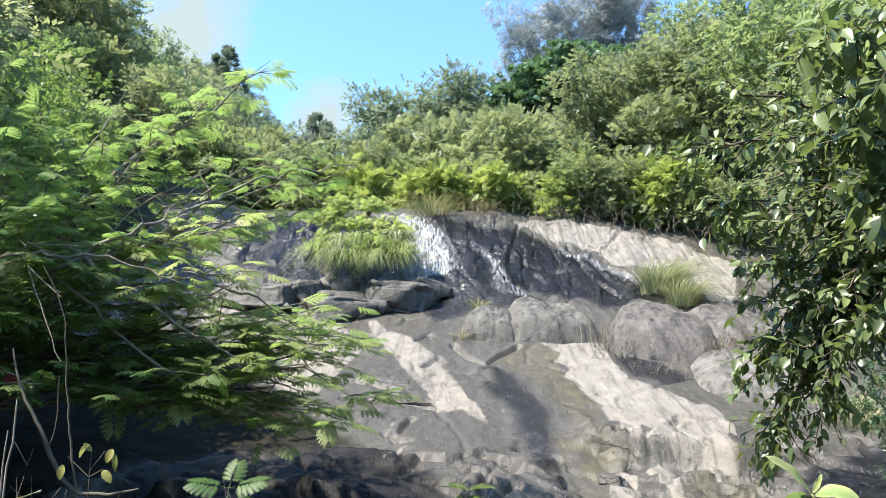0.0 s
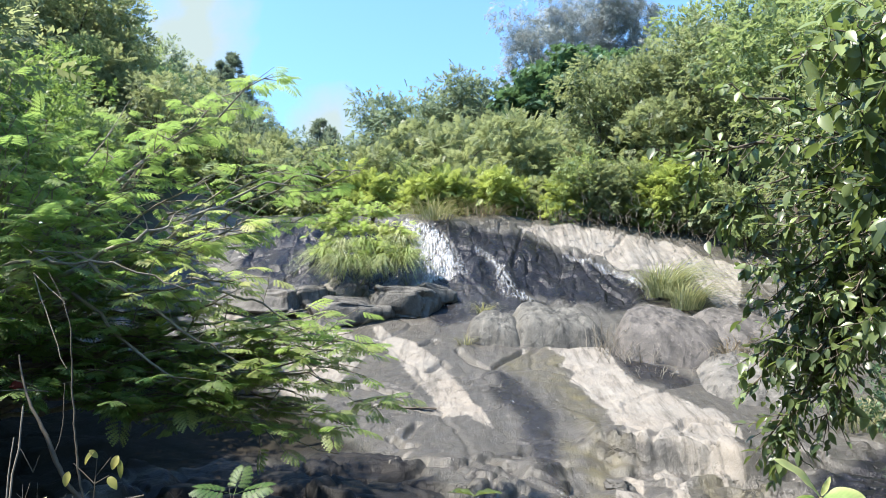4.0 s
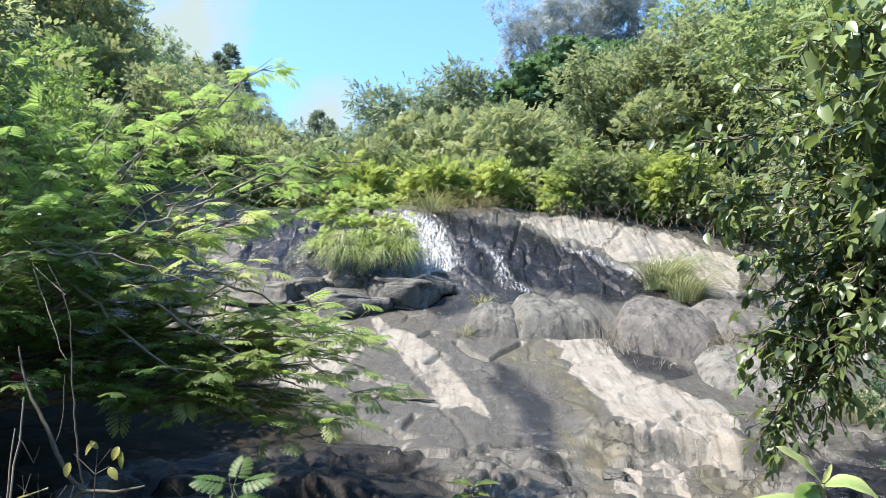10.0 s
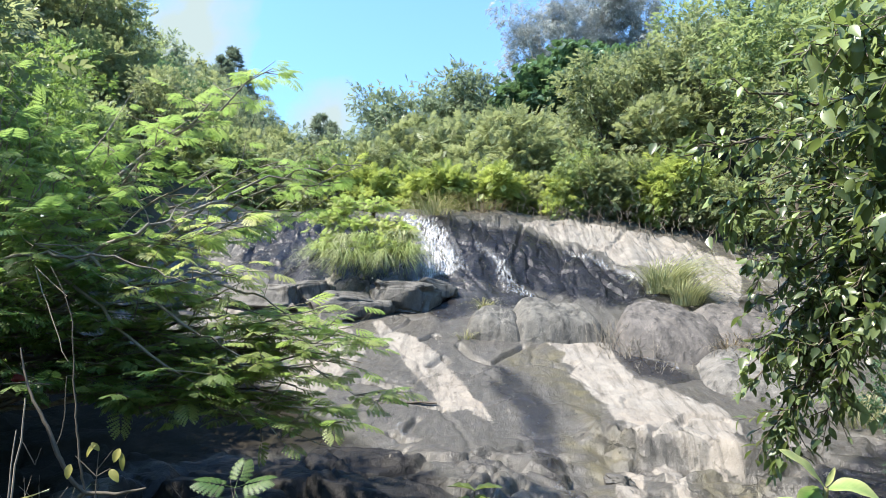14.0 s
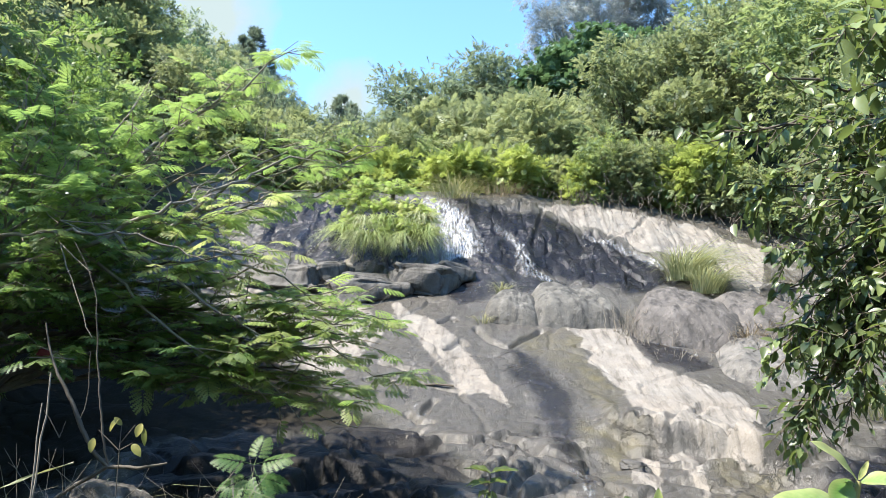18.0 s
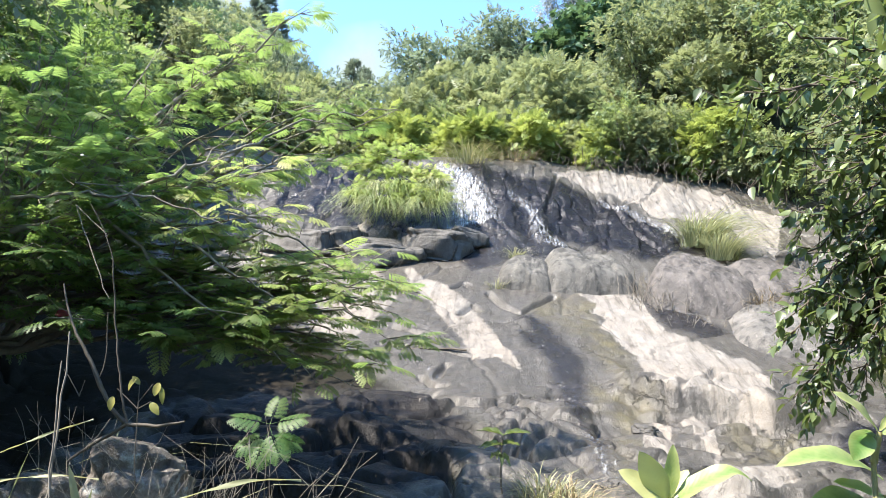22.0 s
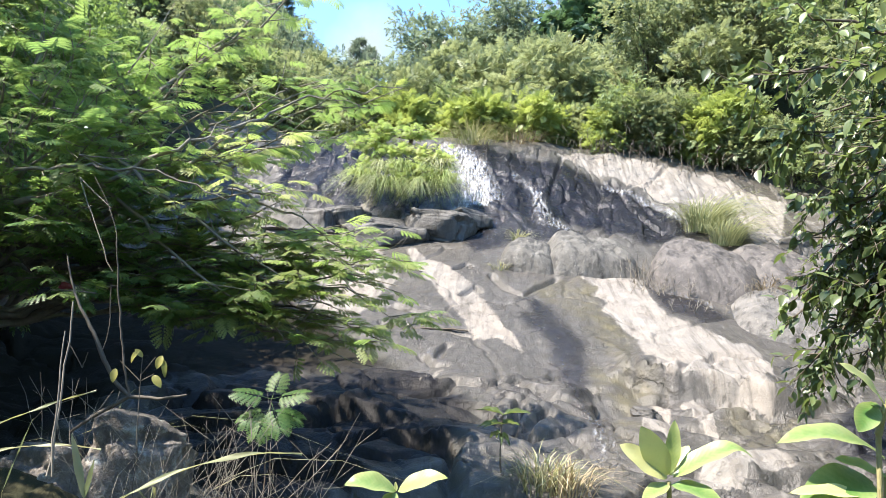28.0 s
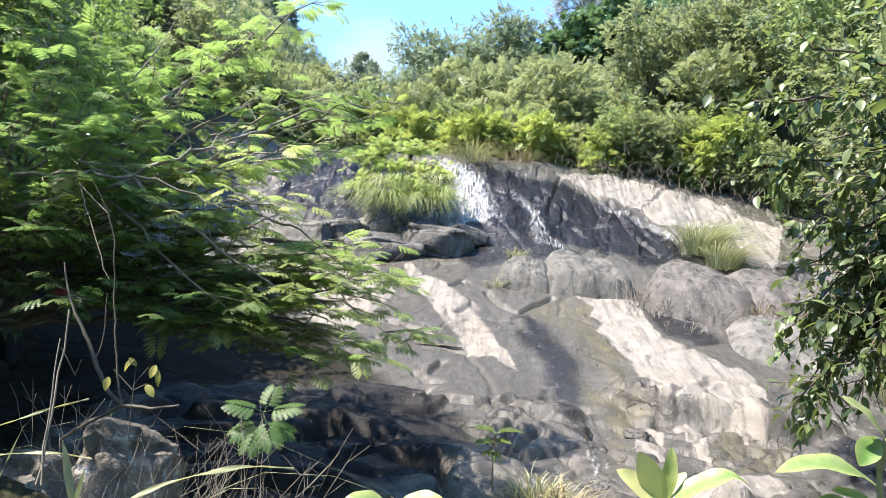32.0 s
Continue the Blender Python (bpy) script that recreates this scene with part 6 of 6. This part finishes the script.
# long blades of grass in the shade
for tip_, base_, w_, arch_ in (((-0.732, 3.200, 1.047), (-1.436, 3.000, 0.851), 0.014, 0.10), ((-1.717, 3.300, 1.260), (-2.253, 3.200, 1.020), 0.008, 0.03), ((-1.813, 3.000, 1.164), (-1.909, 3.000, 0.862), 0.014, 0.02),
                               ((-1.426, 2.600, 1.171), (-1.358, 2.600, 0.952), 0.06, 0.02), ((-1.335, 2.600, 1.088), (-1.358, 2.600, 0.952), 0.07, -0.03), ((-1.515, 3.000, 1.054), (-2.056, 3.000, 0.990), 0.010, 0.07)):
    young_plant(base_, "long arching blade of grass in the shade", [(base_, tip_, (0.1, -0.4, 0.9), w_, arch_, 0.3, 0.0)], 0.002, 5, material=M_BLADE, name="grass_blade")
# seedling with feathery leaves
q = (-1.21, 4.40, 1.16)
sapling("feathery_seedling", foot_of(q), q, [((-0.9, -0.2, 0.25), (0, -0.6, 1), 1.0, 0.1, 0.0), ((0.9, -0.2, 0.3), (0, -0.6, 1), 1.0, 0.1, 0.0), ((0.5, -0.6, -0.7), (0.2, -1, 0.6), 1.0, 0.1, 0.1), ((-0.2, -0.5, -0.7), (0, -1, 0.5), 1.0, 0.1, 0.2),
        ((0.1, 0.3, 0.6), (0, -1, 0.4), 0.8, 0.12, 0.0), ((0.9, 0.1, -0.2), (0, -0.8, 1), 0.9, 0.1, 0.3), ((-0.7, -0.3, -0.3), (0, -0.8, 0.8), 0.9, 0.1, 0.3)], M_FEATHER, "green feathery seedling over dark wet rock", 0.20, seed=5, thick=0.005, template=feather(6, 8, 0.12))

# ---- young plants close to the camera ----
young_plant((0.346, 1.400, 1.328), "young plant with a cup of pale yellow leaves", [
    ((0.343, 1.400, 1.334), (0.252, 1.380, 1.391), (-0.05, -0.75, 0.65), 0.21, 0.02, 1.0, 0),
    ((0.343, 1.400, 1.338), (0.288, 1.370, 1.427), (-0.35, -0.8, 0.45), 0.22, -0.04, 1, 0),
    ((0.347, 1.400, 1.340), (0.356, 1.400, 1.439), (0.1, -0.95, 0.2), 0.15, 0.02, 0.35, 0),
    ((0.349, 1.400, 1.339), (0.388, 1.420, 1.391), (-0.4, -0.8, 0.45), 0.28, 0, 1, 0),
    ((0.353, 1.400, 1.335), (0.482, 1.370, 1.404), (-0.25, -0.45, 0.85), 0.165, 0.1, 0.24, 0.35),
    ((0.349, 1.400, 1.323), (0.432, 1.350, 1.301), (0, -0.5, 0.9), 0.2, 0.08, 0.12, 0),
    ((0.345, 1.400, 1.324), (0.287, 1.350, 1.299), (0, -0.4, 0.9), 0.2, 0.05, 0.3, 0),
    ((0.346, 1.400, 1.340), (0.329, 1.430, 1.406), (-0.3, -0.85, 0.4), 0.19, 0.02, 1.0, 0)], 0.0065, 7)
young_plant((0.676, 1.300, 1.378), "green young plant with long arching pointed leaves", [
    ((0.675, 1.300, 1.402), (0.482, 1.260, 1.422), (-0.05, -0.45, 0.9), 0.135, 0.16, 0.22, 0),
    ((0.678, 1.300, 1.373), (0.578, 1.270, 1.401), (0, -0.5, 0.9), 0.17, 0.03, 0.2, 0),
    ((0.655, 1.300, 1.361), (0.511, 1.250, 1.327), (0.1, -0.6, 0.8), 0.26, 0.1, 0.05, 0),
    ((0.683, 1.300, 1.365), (0.731, 1.300, 1.421), (0, -0.6, 0.8), 0.2, 0.05, 0.1, 0),
    ((0.638, 1.270, 1.342), (0.492, 1.240, 1.348), (0, -0.5, 0.9), 0.1, 0.06, 0.75, 0)], 0.006, 9)
young_plant((0.396, 0.800, 1.489), "green young plant with a light pointed top leaf", [
    ((0.403, 0.800, 1.518), (0.348, 0.780, 1.560), (0.45, -0.6, 0.65), 0.15, 0.07, 0.55, 0),
    ((0.404, 0.800, 1.521), (0.416, 0.800, 1.541), (0, -1, 0.2), 0.14, 0, 0.7, 0),
    ((0.404, 0.800, 1.518), (0.452, 0.780, 1.504), (-0.1, -0.5, 0.9), 0.24, 0.22, 0.3, 0),
    ((0.392, 0.800, 1.521), (0.371, 0.790, 1.492), (-0.2, -0.9, 0.3), 0.34, 0.05, 0.06, 0),
    ((0.401, 0.800, 1.515), (0.386, 0.800, 1.521), (0,-0.6,0.8), 0.25, 0.05, 0.1, 0),
    ((0.409, 0.800, 1.495), (0.428, 0.780, 1.481), (0, -0.8, 0.5), 0.3, 0.08, 0.04, 0)], 0.004, 11, [((0.396, 0.800, 1.489), (0.404, 0.800, 1.520))])
young_plant((-0.130, 1.200, 1.320), "small young plant with two spreading leaves", [
    ((-0.131, 1.200, 1.325), (-0.210, 1.180, 1.336), (0.1, -0.55, 0.85), 0.24, 0.13, 0.22, 0.1),
    ((-0.128, 1.200, 1.325), (-0.051, 1.180, 1.356), (-0.25, -0.5, 0.8), 0.23, 0.06, 0.36, 0.1),
    ((-0.130, 1.200, 1.325), (-0.132, 1.200, 1.339), (0, -1, 0.2), 0.2, 0, 0.8, 0),
    ((-0.130, 1.200, 1.322), (-0.147, 1.170, 1.300), (0, -0.8, 0.5), 0.3, 0.05, 0.2, 0)], 0.004, 13)

# ---- weeds and grass at the foot of the slab ----
for k, (at, blades, ln, sp, mat_, lab) in enumerate((
        ((0.52, 5.42), 150, 0.5, 0.22, M_BLADE, "tuft of green and straw grass at the foot of the slab"),
        ((0.71, 5.39), 120, 0.45, 0.2, M_STRAW, "dry tuft of grass at the foot of the slab"),
        ((-2.25, 4.29), 9, 1.0, 0.3, M_BLADE, "long arching grass in the shade"),
        ((-1.74, 4.13), 8, 0.9, 0.3, M_BLADE, "long arching grass beside a stone"),
        ((5.09, 8.88), 160, 0.6, 0.3, M_BLADE, "grass at the edge of dark water"),
        ((5.40, 9.60), 120, 0.5, 0.3, M_BLADE, "grass at the edge of dark water"))):
    set_at(make_tussock("grass_tussock", 160 + k, blades, ln, sp, mat_, lab, lean=(0.1, -0.2)), at[0], at[1], 0, 1.0, 0.02)
q = (0.23, 5.56)
top = (q[0], q[1], ground_at(*q) + 0.42)
sapling("weed", (q[0], q[1], ground_at(*q)), top, [((math.cos(a), math.sin(a), 0.35 - 0.2 * (k % 3)), (0, -0.5, 1), 1.0, 0.35, 0.6 * (k % 3)) for k, a in enumerate(np.linspace(0, 11, 12))], M_GLOSSY, "green leafy weed on wet rock", 0.2, 0.1, 0.25, 15, 0.006)

# dry stems and brushwood along the crest, a stick on the slab
for k, p in enumerate(((2.40, 16.86), (3.68, 16.51), (4.53, 16.26), (5.42, 16.20), (6.19, 16.20), (3.18, 16.67))):
    brush("brushwood", (p[0], p[1] + 0.5, ground_at(p[0], p[1] + 0.5)), 40, 0.32, 1.9, M_BARK, "heap of dry fallen twigs above the rock", 120 + k, 0.009)
for k, p in enumerate(((3.78, 21.50, 8.18), (4.84, 21.50, 8.18), (3.01, 21.00, 7.85), (5.45, 21.80, 8.46))):
    set_at(make_tussock("reeds", 140 + k, 160, 2.0, 0.7, M_STRAW, "tall dry reeds on the slope"), p[0], p[1])
s0, s1 = (-0.99, 9.85), (-0.09, 9.66)
stick("fallen_stick", [((*s0, ground_at(*s0) + 0.03), (*s1, ground_at(*s1) + 0.03), (0, 0, 0.03), 0.012, 0.016), ((*s0, ground_at(*s0) + 0.03), (s0[0] + 0.5, s0[1] + 0.25, ground_at(s0[0] + 0.5, s0[1] + 0.25) + 0.04), (0, 0, 0.02), 0.008, 0.004)],
      M_BARK, "dark wet stick lying across the slab", "stick", 8)

# a red leaf in the shade and a white petal among the leaves
for name, at, size, mat_, lab in (("red_leaf", (-2.77, 4.70, 1.79), 0.10, M_RED, "small red leaf in deep shade"), ("white_petal", (-2.37, 4.10, 2.71), 0.022, M_WHITE, "small white petal among feathery leaves")):
    T = broad_leaf(0.3, 0.3)
    V, F = place(T[0], T[1], np.zeros((1, 3)), np.array([(0.9, -0.2, 0.1)]), np.array([(0, -1, 0.6)]), np.array([size]))
    ob = new(name, mesh_np(name, V, F, mat_, True, tone=np.full(len(V), 0.5)))
    ob.location = at
    tagged(ob, lab, "leaf")

# pale roots and dry weeds round the boulders
for k, (p, n, tall, wide) in enumerate((((2.80, 11.96), 40, 0.55, 0.35), ((2.88, 11.57), 30, 0.35, 0.5), ((3.37, 11.03), 26, 0.22, 0.6), ((4.40, 11.23), 30, 0.5, 0.4))):
    brush("dry_roots", (p[0], p[1] - 0.1, ground_at(p[0], p[1] - 0.1)), n, tall, wide, M_BARK_DRY, "pale bare roots hanging between boulders", 170 + k, 0.006)
for k, (p, n, ln) in enumerate((((6.71, 13.82), 140, 0.6), ((4.78, 11.90), 90, 0.5), ((5.93, 12.89), 90, 0.45))):
    set_at(make_tussock("dry_tussock", 180 + k, n, ln, 0.3, M_STRAW, "reddish dry tuft of weeds among rocks"), p[0], p[1])
